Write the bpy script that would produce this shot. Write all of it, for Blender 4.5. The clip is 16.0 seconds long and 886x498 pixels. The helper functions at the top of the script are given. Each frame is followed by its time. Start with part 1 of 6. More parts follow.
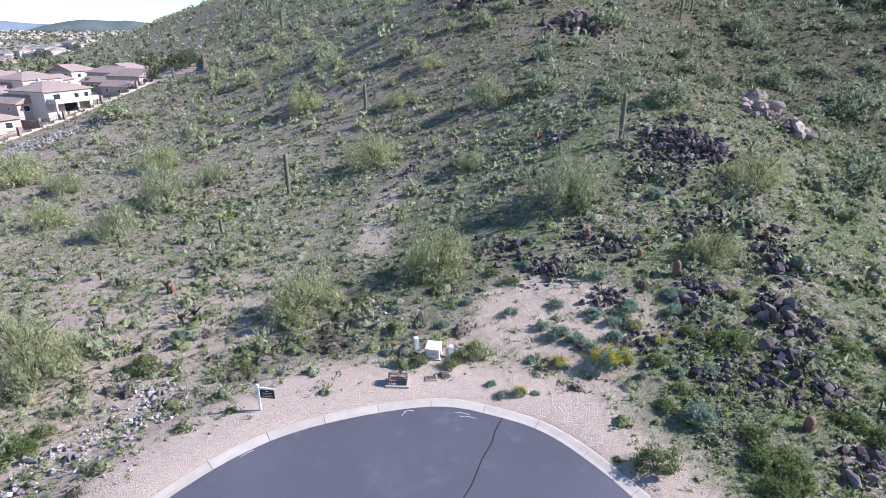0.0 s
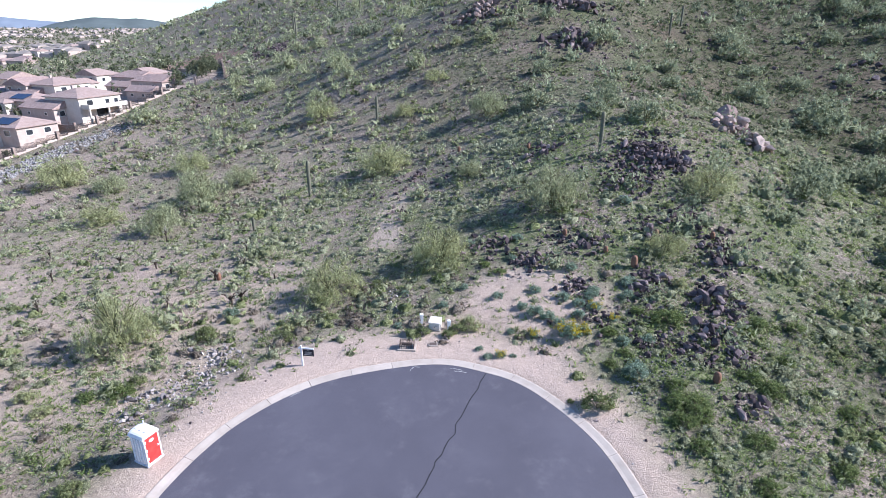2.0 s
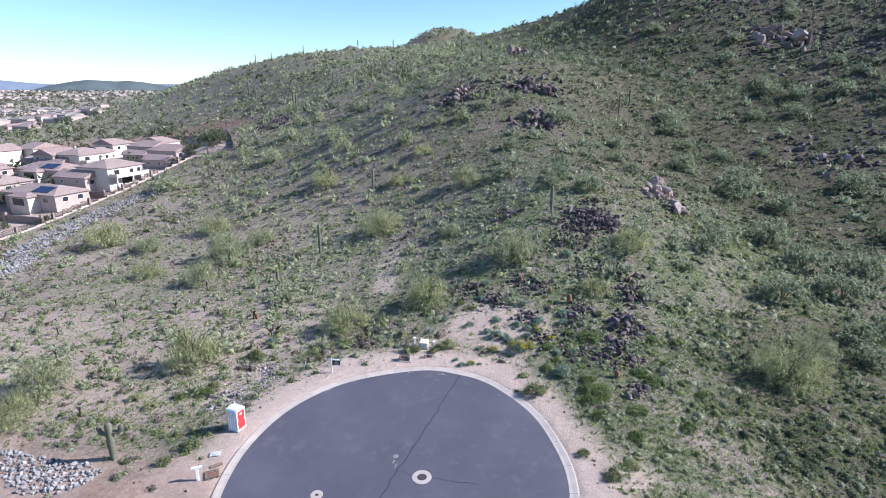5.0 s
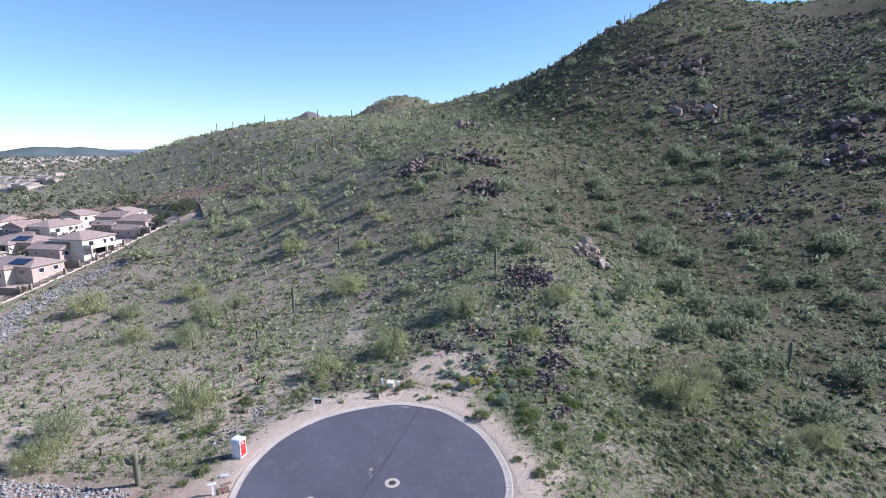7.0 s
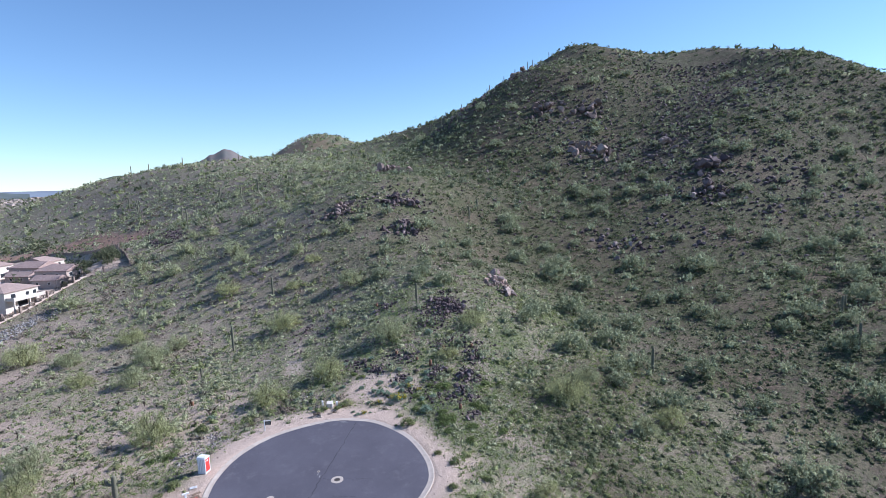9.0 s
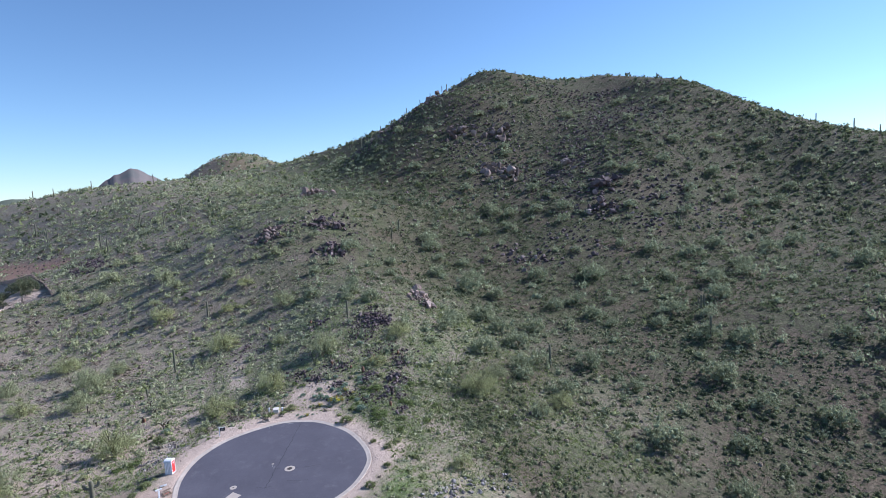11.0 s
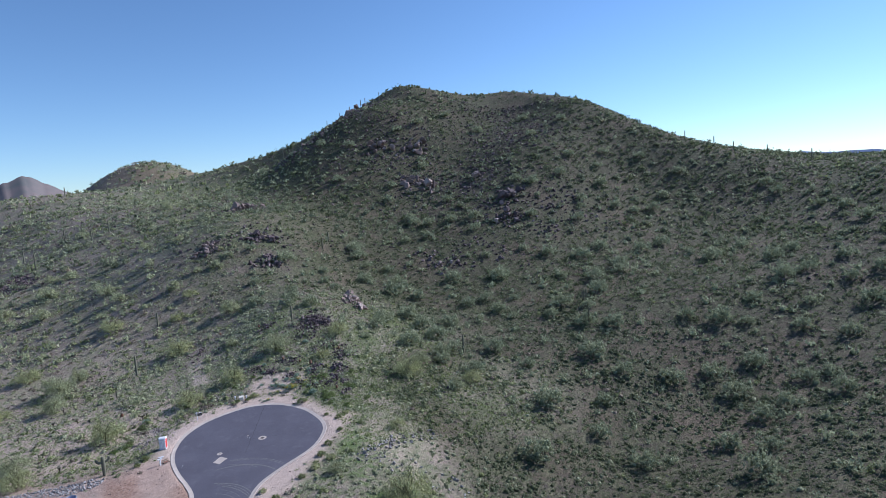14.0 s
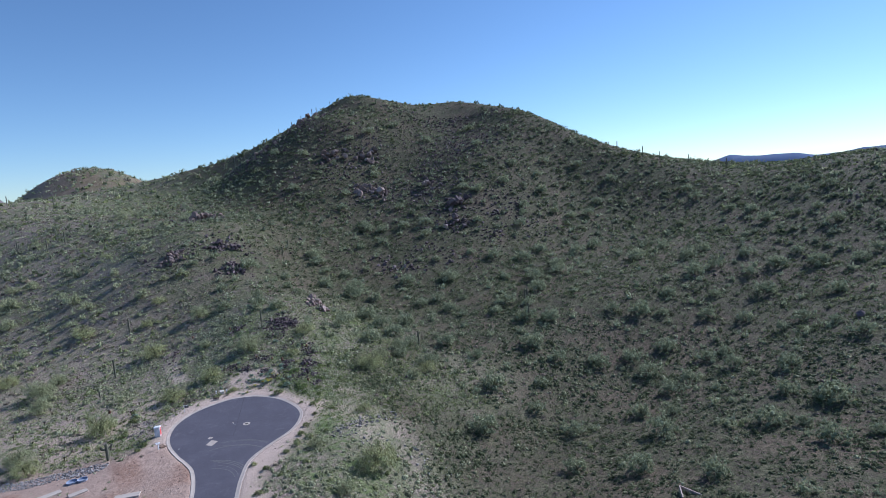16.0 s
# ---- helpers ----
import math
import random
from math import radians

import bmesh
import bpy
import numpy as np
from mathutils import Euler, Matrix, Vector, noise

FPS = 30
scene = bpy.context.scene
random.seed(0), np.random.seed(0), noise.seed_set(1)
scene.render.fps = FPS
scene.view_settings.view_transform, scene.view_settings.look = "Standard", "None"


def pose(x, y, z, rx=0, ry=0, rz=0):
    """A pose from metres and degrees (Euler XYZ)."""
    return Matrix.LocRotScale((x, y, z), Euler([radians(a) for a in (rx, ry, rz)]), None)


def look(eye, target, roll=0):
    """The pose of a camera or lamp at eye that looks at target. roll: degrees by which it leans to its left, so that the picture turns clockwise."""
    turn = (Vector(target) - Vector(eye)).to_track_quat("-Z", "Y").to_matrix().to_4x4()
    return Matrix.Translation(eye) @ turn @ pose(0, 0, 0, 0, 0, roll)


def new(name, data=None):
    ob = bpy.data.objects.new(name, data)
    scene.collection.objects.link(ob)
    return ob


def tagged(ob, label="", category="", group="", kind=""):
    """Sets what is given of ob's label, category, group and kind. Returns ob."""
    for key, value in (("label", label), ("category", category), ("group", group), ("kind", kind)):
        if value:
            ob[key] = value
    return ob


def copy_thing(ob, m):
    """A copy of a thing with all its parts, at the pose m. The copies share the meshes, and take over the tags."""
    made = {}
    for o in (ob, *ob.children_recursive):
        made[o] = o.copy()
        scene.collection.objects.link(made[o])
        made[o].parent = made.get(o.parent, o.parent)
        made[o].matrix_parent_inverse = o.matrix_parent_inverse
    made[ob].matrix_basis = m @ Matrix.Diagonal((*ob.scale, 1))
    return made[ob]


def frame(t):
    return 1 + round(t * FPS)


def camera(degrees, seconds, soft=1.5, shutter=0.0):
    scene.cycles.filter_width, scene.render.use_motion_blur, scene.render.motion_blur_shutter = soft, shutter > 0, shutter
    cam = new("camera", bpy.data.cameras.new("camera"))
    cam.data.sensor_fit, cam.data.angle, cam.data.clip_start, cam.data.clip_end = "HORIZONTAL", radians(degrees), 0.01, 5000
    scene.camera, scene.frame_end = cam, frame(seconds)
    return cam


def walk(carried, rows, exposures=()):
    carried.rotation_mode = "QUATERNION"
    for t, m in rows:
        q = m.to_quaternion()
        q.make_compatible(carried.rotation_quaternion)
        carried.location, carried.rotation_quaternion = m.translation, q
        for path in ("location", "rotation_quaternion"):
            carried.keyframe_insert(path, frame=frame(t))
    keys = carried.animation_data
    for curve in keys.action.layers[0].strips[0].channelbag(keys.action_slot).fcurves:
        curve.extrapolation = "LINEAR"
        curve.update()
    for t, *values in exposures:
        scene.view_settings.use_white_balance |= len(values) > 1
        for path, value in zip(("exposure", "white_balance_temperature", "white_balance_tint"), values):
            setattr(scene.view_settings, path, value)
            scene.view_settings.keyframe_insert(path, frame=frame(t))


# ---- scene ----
cam = camera(77.1, 16.0, 0.55)
METRES, EYE, TILT, LEAN, TURN = 128.0, 21.76, -21.5, 0.0, 0.0
ROWS = [
    (0.0, 0.0, 0.0, 0.0, 0.0, 0.0, -0.0),
    (0.5, 0.0011, -0.0176, -0.0003, 0.13, 0.0, -0.12),
    (1.0, 0.0021, -0.0362, -0.0009, 0.31, -0.02, -0.25),
    (1.5, 0.003, -0.0566, -0.0013, 0.51, -0.08, -0.38),
    (2.0, 0.0037, -0.0784, -0.0022, 0.59, -0.15, -0.45),
    (2.5, 0.0044, -0.1016, -0.003, 0.67, -0.18, -0.49),
    (3.0, 0.0052, -0.1261, -0.004, 0.75, 0.4, -0.55),
    (3.5, 0.0057, -0.1515, -0.0055, 0.73, 1.13, -0.56),
    (6.0, 0.0056, -0.287, -0.0206, -2.49, 8.66, 1.34),
    (6.5, 0.0048, -0.3173, -0.0244, -3.42, 10.01, 1.88),
    (7.0, 0.0037, -0.348, -0.0282, -4.58, 11.21, 2.55),
    (7.5, 0.0018, -0.3798, -0.0323, -5.81, 12.22, 3.3),
    (8.0, -0.0003, -0.4118, -0.0365, -7.48, 12.86, 4.33),
    (8.5, -0.0043, -0.4436, -0.0419, -9.65, 13.37, 5.61),
    (9.0, -0.0096, -0.4758, -0.0476, -11.55, 13.92, 6.69),
    (9.5, -0.0164, -0.5086, -0.0529, -13.48, 14.33, 7.78),
    (10.0, -0.0249, -0.541, -0.0588, -15.49, 14.48, 8.88),
    (12.5, -0.0907, -0.7058, -0.0855, -22.89, 13.48, 12.46),
    (13.0, -0.1082, -0.7393, -0.0912, -24.24, 13.24, 13.05),
    (13.5, -0.1278, -0.7721, -0.097, -25.45, 13.05, 13.55),
    (14.0, -0.1477, -0.8044, -0.1028, -26.7, 12.82, 14.08),
    (14.5, -0.1686, -0.8364, -0.1087, -28.02, 12.58, 14.61),
    (15.0, -0.1909, -0.8683, -0.1141, -29.47, 12.29, 15.2),
    (15.5, -0.214, -0.9002, -0.1188, -30.88, 11.97, 15.76),
    (16.0, -0.2379, -0.9317, -0.1245, -31.77, 11.78, 16.05),
]
walk(cam, [(t, pose(0, 0, EYE, TILT, LEAN, TURN) @ pose(METRES * x, METRES * y, METRES * z, 90 + pitch, roll, yaw)) for t, x, y, z, yaw, pitch, roll in ROWS],
     [(0.0, 0.88, 5700, 16), (3.5, 0.84, 5700, 16), (6.5, 0.66, 5700, 16), (9.0, 0.54, 5650, 16), (12.5, 0.36, 5600, 16), (16.0, 0.10, 5450, 16)])


# ---- light ----
SUN_EL, SUN_AZ = 34.0, 88.0
world = bpy.data.worlds.new("sky")
scene.world = world
world.use_nodes = True
wn = world.node_tree
sky = wn.nodes.new("ShaderNodeTexSky")
sky.sky_type, sky.sun_disc = "NISHITA", False
sky.sun_elevation, sky.sun_rotation = radians(SUN_EL), radians(SUN_AZ)
sky.altitude, sky.air_density, sky.dust_density, sky.ozone_density = 1200, 1.0, 0.05, 1.8
clear = wn.nodes.new("ShaderNodeMix")
clear.data_type, clear.blend_type = "RGBA", "MULTIPLY"
clear.inputs[0].default_value = 1.0
clear.inputs[7].default_value = (0.89, 1.0, 1.04, 1)
wn.links.new(sky.outputs[0], clear.inputs[6])
wn.links.new(clear.outputs[2], wn.nodes["Background"].inputs[0])
wn.nodes["Background"].inputs[1].default_value = 0.104
sun = new("sun", bpy.data.lights.new("sun", "SUN"))
sun.data.energy, sun.data.angle, sun.data.color = 5.0, radians(0.53), (1.0, 0.95, 0.88)
_a, _e = radians(SUN_AZ), radians(SUN_EL)
sun.matrix_world = look((0, 0, 0), (-math.sin(_a) * math.cos(_e), -math.cos(_a) * math.cos(_e), -math.sin(_e)))
scene.view_settings.exposure = 0.0


# ---- materials ----
class Mat:
    """A node material with short helpers."""

    def __init__(self, name, rough=0.85, metal=0.0, spec=0.3):
        self.m = bpy.data.materials.new(name)
        self.m.use_nodes = True
        self.t = self.m.node_tree
        self.b = self.t.nodes["Principled BSDF"]
        self.b.inputs["Roughness"].default_value = rough
        self.b.inputs["Metallic"].default_value = metal
        self.b.inputs["Specular IOR Level"].default_value = spec
        self.pos = None

    def node(self, kind, **sets):
        n = self.t.nodes.new(kind)
        for k, v in sets.items():
            n.inputs[k.replace("_", " ")].default_value = v
        return n

    def link(self, a, b):
        self.t.links.new(a, b)

    def place(self):
        if self.pos is None:
            self.pos = self.node("ShaderNodeNewGeometry").outputs["Position"]
        return self.pos

    def noise(self, scale, detail=4.0, rough=0.6):
        n = self.node("ShaderNodeTexNoise", Scale=scale, Detail=detail, Roughness=rough)
        self.link(self.place(), n.inputs["Vector"])
        return n.outputs["Fac"]

    def voronoi(self, scale, out="Color", feature="F1"):
        n = self.node("ShaderNodeTexVoronoi", Scale=scale)
        n.feature = feature
        self.link(self.place(), n.inputs["Vector"])
        return n.outputs[out]

    def ramp(self, fac, *stops):
        n = self.node("ShaderNodeValToRGB")
        e = n.color_ramp.elements
        while len(e) < len(stops):
            e.new(0.5)
        for el, (p, c) in zip(e, stops):
            el.position, el.color = p, (*c, 1) if len(c) == 3 else c
        self.link(fac, n.inputs[0])
        return n.outputs[0]

    def grey(self, fac, lo, hi):
        return self.ramp(fac, (lo, (0, 0, 0)), (hi, (1, 1, 1)))

    def mix(self, fac, a, b, how="MIX"):
        n = self.node("ShaderNodeMix")
        n.data_type, n.blend_type = "RGBA", how
        for sock, v in ((n.inputs[0], fac), (n.inputs[6], a), (n.inputs[7], b)):
            if isinstance(v, (int, float)):
                sock.default_value = v
            elif isinstance(v, tuple):
                sock.default_value = (*v, 1)
            else:
                self.link(v, sock)
        return n.outputs[2]

    def math(self, how, a, b):
        n = self.node("ShaderNodeMath")
        n.operation = how
        for sock, v in zip(n.inputs, (a, b)):
            if isinstance(v, (int, float)):
                sock.default_value = v
            else:
                self.link(v, sock)
        return n.outputs[0]

    def random(self, island=True):
        return self.node("ShaderNodeNewGeometry").outputs["Random Per Island"] if island else self.node("ShaderNodeObjectInfo").outputs["Random"]

    def colour(self, c):
        if isinstance(c, tuple):
            self.b.inputs["Base Color"].default_value = (*c, 1)
        else:
            self.link(c, self.b.inputs["Base Color"])
        return self

    def bump(self, fac, strength=0.4, distance=0.05):
        n = self.node("ShaderNodeBump", Strength=strength, Distance=distance)
        self.link(fac, n.inputs["Height"])
        self.link(n.outputs[0], self.b.inputs["Normal"])
        return self


def make_soil():
    m = Mat("desert_soil", 0.95, 0, 0.15)
    a = m.node("ShaderNodeAttribute")
    a.attribute_name = "cover"
    sep = m.node("ShaderNodeSeparateColor")
    m.link(a.outputs["Color"], sep.inputs[0])
    sand, green, red = sep.outputs[0], sep.outputs[1], sep.outputs[2]
    fine, mid, big = m.noise(6.0, 6), m.noise(0.9, 5), m.noise(0.11, 4)
    tan = m.ramp(fine, (0.3, (0.46, 0.36, 0.295)), (0.55, (0.52, 0.41, 0.34)), (0.75, (0.565, 0.455, 0.385)))
    stony = m.ramp(m.voronoi(7.0), (0.1, (0.14, 0.11, 0.10)), (0.6, (0.32, 0.26, 0.23)), (0.95, (0.50, 0.42, 0.37)))
    base = m.mix(m.grey(m.math("ADD", m.math("MULTIPLY", sand, 0.8), m.math("MULTIPLY", mid, 0.5)), 0.30, 0.80), stony, tan)
    grass = m.ramp(m.noise(3.0, 6), (0.3, (0.07, 0.105, 0.04)), (0.55, (0.15, 0.20, 0.08)), (0.75, (0.28, 0.31, 0.15)))
    g = m.math("MULTIPLY", m.grey(m.math("ADD", m.math("MULTIPLY", big, 0.6), m.math("MULTIPLY", mid, 0.55)), 0.42, 0.66), green)
    base = m.mix(g, base, grass)
    base = m.mix(m.math("MULTIPLY", a.outputs["Alpha"], 0.88), base, m.ramp(m.noise(0.55, 8, 0.78), (0.36, (0.034, 0.03, 0.027)), (0.47, (0.082, 0.070, 0.051)), (0.54, (0.088, 0.098, 0.05)), (0.66, (0.19, 0.172, 0.12))))
    base = m.mix(m.math("MULTIPLY", m.math("MULTIPLY", a.outputs["Alpha"], 0.7), m.grey(m.noise(0.045, 6, 0.7), 0.50, 0.60)), base, m.ramp(m.noise(1.7, 6, 0.7), (0.35, (0.075, 0.056, 0.043)), (0.62, (0.21, 0.165, 0.125))))
    # spots painted for small hillside bushes, with their shade in the dark colour
    shaded_tuft = m.mix(m.grey(m.voronoi(1.05, "Distance"), 0.26, 0.42), (1, 1, 1), (0, 0, 0))
    base = m.mix(m.math("MULTIPLY", m.math("MULTIPLY", shaded_tuft, 0.75), m.math("MINIMUM", m.math("MULTIPLY", a.outputs["Alpha"], 4.5), 1.0)), base, m.ramp(m.noise(5, 4), (0.3, (0.022, 0.03, 0.014)), (0.7, (0.07, 0.085, 0.04))))
    rust = m.ramp(m.noise(2.0, 5), (0.3, (0.22, 0.125, 0.088)), (0.7, (0.42, 0.285, 0.215)))
    base = m.mix(red, base, rust)
    pebble = m.grey(m.noise(13.0, 5, 0.75), 0.42, 0.60)
    clod = m.grey(m.noise(1.9, 8, 0.78), 0.36, 0.66)
    base = m.mix(m.math("SUBTRACT", 0.6, m.math("MULTIPLY", sand, 0.5)), base, m.mix(1.0, base, m.mix(pebble, (0.45, 0.43, 0.43), (1.4, 1.36, 1.33)), "MULTIPLY"))
    base = m.mix(m.math("SUBTRACT", 0.8, m.math("MULTIPLY", sand, 0.6)), base, m.mix(1.0, base, m.mix(clod, (0.5, 0.5, 0.49), (1.42, 1.36, 1.32)), "MULTIPLY"))
    m.colour(base).bump(m.math("ADD", fine, m.math("ADD", mid, m.math("MULTIPLY", pebble, 0.3))), 0.7, 0.12)
    return m.m


def make_leaf(name, dark, mid, light, patch=0.35, grain=8.0):
    m = Mat(name, 0.75, 0, 0.15)
    fine = m.noise(grain, 4, 0.75)
    r = m.math("ADD", m.math("MULTIPLY", m.random(), 0.36), m.math("MULTIPLY", m.noise(patch, 3), 0.24))
    r = m.math("ADD", r, m.math("MULTIPLY", m.grey(fine, 0.40, 0.60), 0.46))
    m.bump(fine, 1.0, 0.25)
    m.colour(m.ramp(r, (0.2, dark), (0.5, mid), (0.8, light)))
    thin = m.node("ShaderNodeBsdfTranslucent")
    m.link(m.b.inputs["Base Color"].links[0].from_socket, thin.inputs["Color"])
    both = m.node("ShaderNodeMixShader", Fac=0.38)
    m.link(m.b.outputs[0], both.inputs[1])
    m.link(thin.outputs[0], both.inputs[2])
    m.link(both.outputs[0], m.t.nodes["Material Output"].inputs["Surface"])
    return m.m


def make_rock(name, dark, mid, light, scale=1.6):
    m = Mat(name, 0.9, 0, 0.2)
    own = m.math("MULTIPLY", m.math("ADD", m.random(), m.random(False)), 0.28)
    r = m.math("ADD", own, m.math("MULTIPLY", m.noise(scale, 6, 0.65), 0.45))
    m.colour(m.ramp(r, (0.25, dark), (0.5, mid), (0.78, light))).bump(m.noise(scale * 4, 6), 0.6, 0.06)
    return m.m


SOIL = make_soil()
SCRUB_GREY = make_leaf("grey_green_leaf", (0.115, 0.126, 0.072), (0.315, 0.335, 0.195), (0.58, 0.595, 0.395))
SCRUB_GREEN = make_leaf("creosote_leaf", (0.085, 0.102, 0.042), (0.235, 0.27, 0.115), (0.46, 0.495, 0.245))
SCRUB_DRY = make_leaf("dry_twig", (0.12, 0.095, 0.075), (0.25, 0.205, 0.16), (0.45, 0.39, 0.31))
SCRUB_HILL = make_leaf("hillside_leaf", (0.035, 0.048, 0.023), (0.11, 0.135, 0.068), (0.25, 0.28, 0.16), 0.2)
PALO_HILL = make_leaf("hillside_palo_verde_twig", (0.13, 0.155, 0.09), (0.31, 0.345, 0.205), (0.53, 0.57, 0.37), 0.8)
PALO = make_leaf("palo_verde_twig", (0.25, 0.265, 0.12), (0.44, 0.455, 0.225), (0.64, 0.65, 0.37), 0.8)
PALO_DULL = make_leaf("dull_palo_verde_twig", (0.20, 0.22, 0.12), (0.39, 0.415, 0.235), (0.60, 0.62, 0.385), 0.8)
BRITTLE = make_leaf("brittlebush_leaf", (0.116, 0.174, 0.123), (0.275, 0.370, 0.268), (0.522, 0.623, 0.478), 1.5)
FAR_CROWN = make_leaf("far_hillside_tree", (0.085, 0.10, 0.06), (0.205, 0.23, 0.142), (0.37, 0.40, 0.265), 0.8)
FLOWER = make_leaf("yellow_flower", (0.35, 0.27, 0.02), (0.60, 0.47, 0.03), (0.75, 0.62, 0.06), 3.0)
LUSH = make_leaf("lush_green_leaf", (0.07, 0.105, 0.034), (0.18, 0.24, 0.085), (0.36, 0.42, 0.17), 0.8)
LUSH_GRASS = make_leaf("spring_grass", (0.12, 0.175, 0.05), (0.24, 0.32, 0.10), (0.42, 0.49, 0.20), 0.5)
BARK = make_rock("palo_verde_bark", (0.10, 0.105, 0.05), (0.17, 0.165, 0.085), (0.26, 0.25, 0.15), 6)
DARK_ROCK = make_rock("desert_varnish_rock", (0.045, 0.033, 0.034), (0.14, 0.105, 0.106), (0.38, 0.305, 0.295))
TAN_ROCK = make_rock("tan_grey_rock", (0.12, 0.105, 0.105), (0.25, 0.22, 0.21), (0.46, 0.415, 0.39))
RED_ROCK = make_rock("reddish_rock", (0.10, 0.075, 0.068), (0.235, 0.175, 0.155), (0.42, 0.335, 0.295))
PINK_ROCK = make_rock("pinkish_tan_rock", (0.15, 0.105, 0.09), (0.34, 0.25, 0.215), (0.56, 0.45, 0.40))
PALE_ROCK = make_rock("pale_rock", (0.15, 0.13, 0.125), (0.31, 0.28, 0.265), (0.54, 0.50, 0.47))
GREY_ROCK = make_rock("grey_riprap", (0.09, 0.084, 0.085), (0.20, 0.19, 0.185), (0.38, 0.36, 0.345))


def make_asphalt():
    m = Mat("asphalt", 0.8, 0, 0.35)
    big, mid, fine = m.noise(0.16, 4), m.noise(0.9, 5), m.noise(40, 3)
    c = m.ramp(big, (0.3, (0.074, 0.067, 0.090)), (0.55, (0.096, 0.088, 0.115)), (0.75, (0.126, 0.117, 0.146)))
    c = m.mix(m.math("MULTIPLY", m.grey(m.noise(0.45, 7, 0.7), 0.52, 0.72), m.grey(mid, 0.40, 0.66)), c, (0.145, 0.135, 0.16))
    c = m.mix(0.35, c, m.ramp(fine, (0.3, (0.04, 0.04, 0.045)), (0.7, (0.13, 0.13, 0.14))))
    m.colour(c).bump(fine, 0.25, 0.01)
    return m.m


def make_plain(name, dark, light, scale=1.5, rough=0.85, metal=0.0, bump=0.2, spec=0.3, per_object=0.0):
    m = Mat(name, rough, metal, spec)
    c = m.ramp(m.noise(scale, 5), (0.3, dark), (0.7, light))
    if per_object:
        c = m.mix(m.math("MULTIPLY", m.random(False), per_object), c, tuple(v * 0.7 for v in dark))
    m.colour(c)
    if bump:
        m.bump(m.noise(scale * 12, 4), bump, 0.02)
    return m.m


ASPHALT = make_asphalt()
CONCRETE = make_plain("pale_concrete", (0.43, 0.365, 0.31), (0.53, 0.46, 0.40), 1.2, 0.9, per_object=0.35)
CRACK = make_plain("crack_sealant", (0.025, 0.024, 0.028), (0.04, 0.038, 0.043), 3, 0.6)
CHALK = make_plain("white_road_marking", (0.32, 0.31, 0.30), (0.52, 0.51, 0.49), 9, 0.9)
DUST = make_plain("tyre_scuff_dust", (0.10, 0.096, 0.10), (0.20, 0.19, 0.19), 4, 0.9)
IRON = make_plain("cast_iron", (0.06, 0.052, 0.048), (0.14, 0.115, 0.10), 9, 0.6, 0.4)

# ---- shape of the land ----
BASE = (2.376, 0.0618, -0.0464)
# ridges and hollows: height, centre x, y, half-widths, turn
HILLS = [
    (103.7, 231.7, 344.2, 87.1, 78.0, 1.15),
    (58.7, 324.9, 338.9, 33.9, 118.0, -0.04),
    (53.7, 140.3, 440.8, 103.8, 47.8, -0.60),
    (114.3, 8.7, 831.7, 90.0, 193.5, 0.17),
    (61.5, -124.4, 510.0, 228.0, 81.1, -0.81),
    (18.8, 16.8, 149.5, 38.7, 27.1, 0.68),
    (23.2, -13.9, 268.2, 99.9, 48.4, -0.87),
    (51.2, 389.1, 156.0, 100.6, 76.5, -0.18),
    (39.6, 373.8, -4.5, 91.2, 54.8, 0.28),
    (-8.2, 136.8, -20.7, 60.9, 20.4, -0.05),
    (14.0, -48.3, 194.6, 86.3, 43.8, 0.00),
    (27.0, 234.1, 194.5, 34.0, 83.9, -0.97),
    (-11.6, 86.9, -72.3, 105.1, 45.4, 1.62),
    (-11.5, 5.0, -49.9, 54.0, 20.4, 0.31),
    (11.1, 29.0, 79.5, 20.3, 29.1, -0.22),
    (4.5, 206.0, 363.0, 13.0, 22.0, 0.0),
    (20.0, 108.0, 285.0, 30.0, 60.0, 0.3),
    (20.0, 150.0, 315.0, 26.0, 45.0, 0.5),
]

# asphalt edge of the cul-de-sac and its street
EDGE = [(-43.5, -82), (-24.5, -33), (-17.9, -16.5), (-15.7, -10.2), (-14.5, -3.3), (-15.0, 1.3), (-15.8, 5.2), (-16.3, 10.6),
        (-15.6, 15.6), (-13.2, 20.7), (-8.5, 24.9), (-1.1, 27.1), (3.3, 26.2), (6.5, 24.2), (9.8, 19.5), (11.2, 14.6), (11.5, 10.2),
        (10.4, 6.3), (6.5, 1.4), (-0.4, -2.6), (-4.9, -6.0), (-7.9, -11.1), (-10.5, -17.2), (-16.6, -33), (-36, -82)]


def smooth(pts, n):
    """Catmull-Rom curve through pts."""
    p = np.array([pts[0]] + list(pts) + [pts[-1]], float)
    out = []
    for i in range(1, len(p) - 2):
        for k in range(n):
            t = k / n
            a, b, c, d = p[i - 1], p[i], p[i + 1], p[i + 2]
            out.append(0.5 * (2 * b + (c - a) * t + (2 * a - 5 * b + 4 * c - d) * t * t + (3 * b - a - 3 * c + d) * t ** 3))
    out.append(p[-2])
    return np.array(out)


ROAD_EDGE = smooth(EDGE, 6)


def road_z(y):
    return 0.19 + 0.055 * (np.maximum(y, -40) - 10.9)


def step(a, b, x):
    t = np.clip((x - a) / (b - a), 0, 1)
    return t * t * (3 - 2 * t)


def lattice(i, j, seed):
    v = np.sin(i * 127.1 + j * 311.7 + seed * 74.7) * 43758.5453
    return v - np.floor(v)


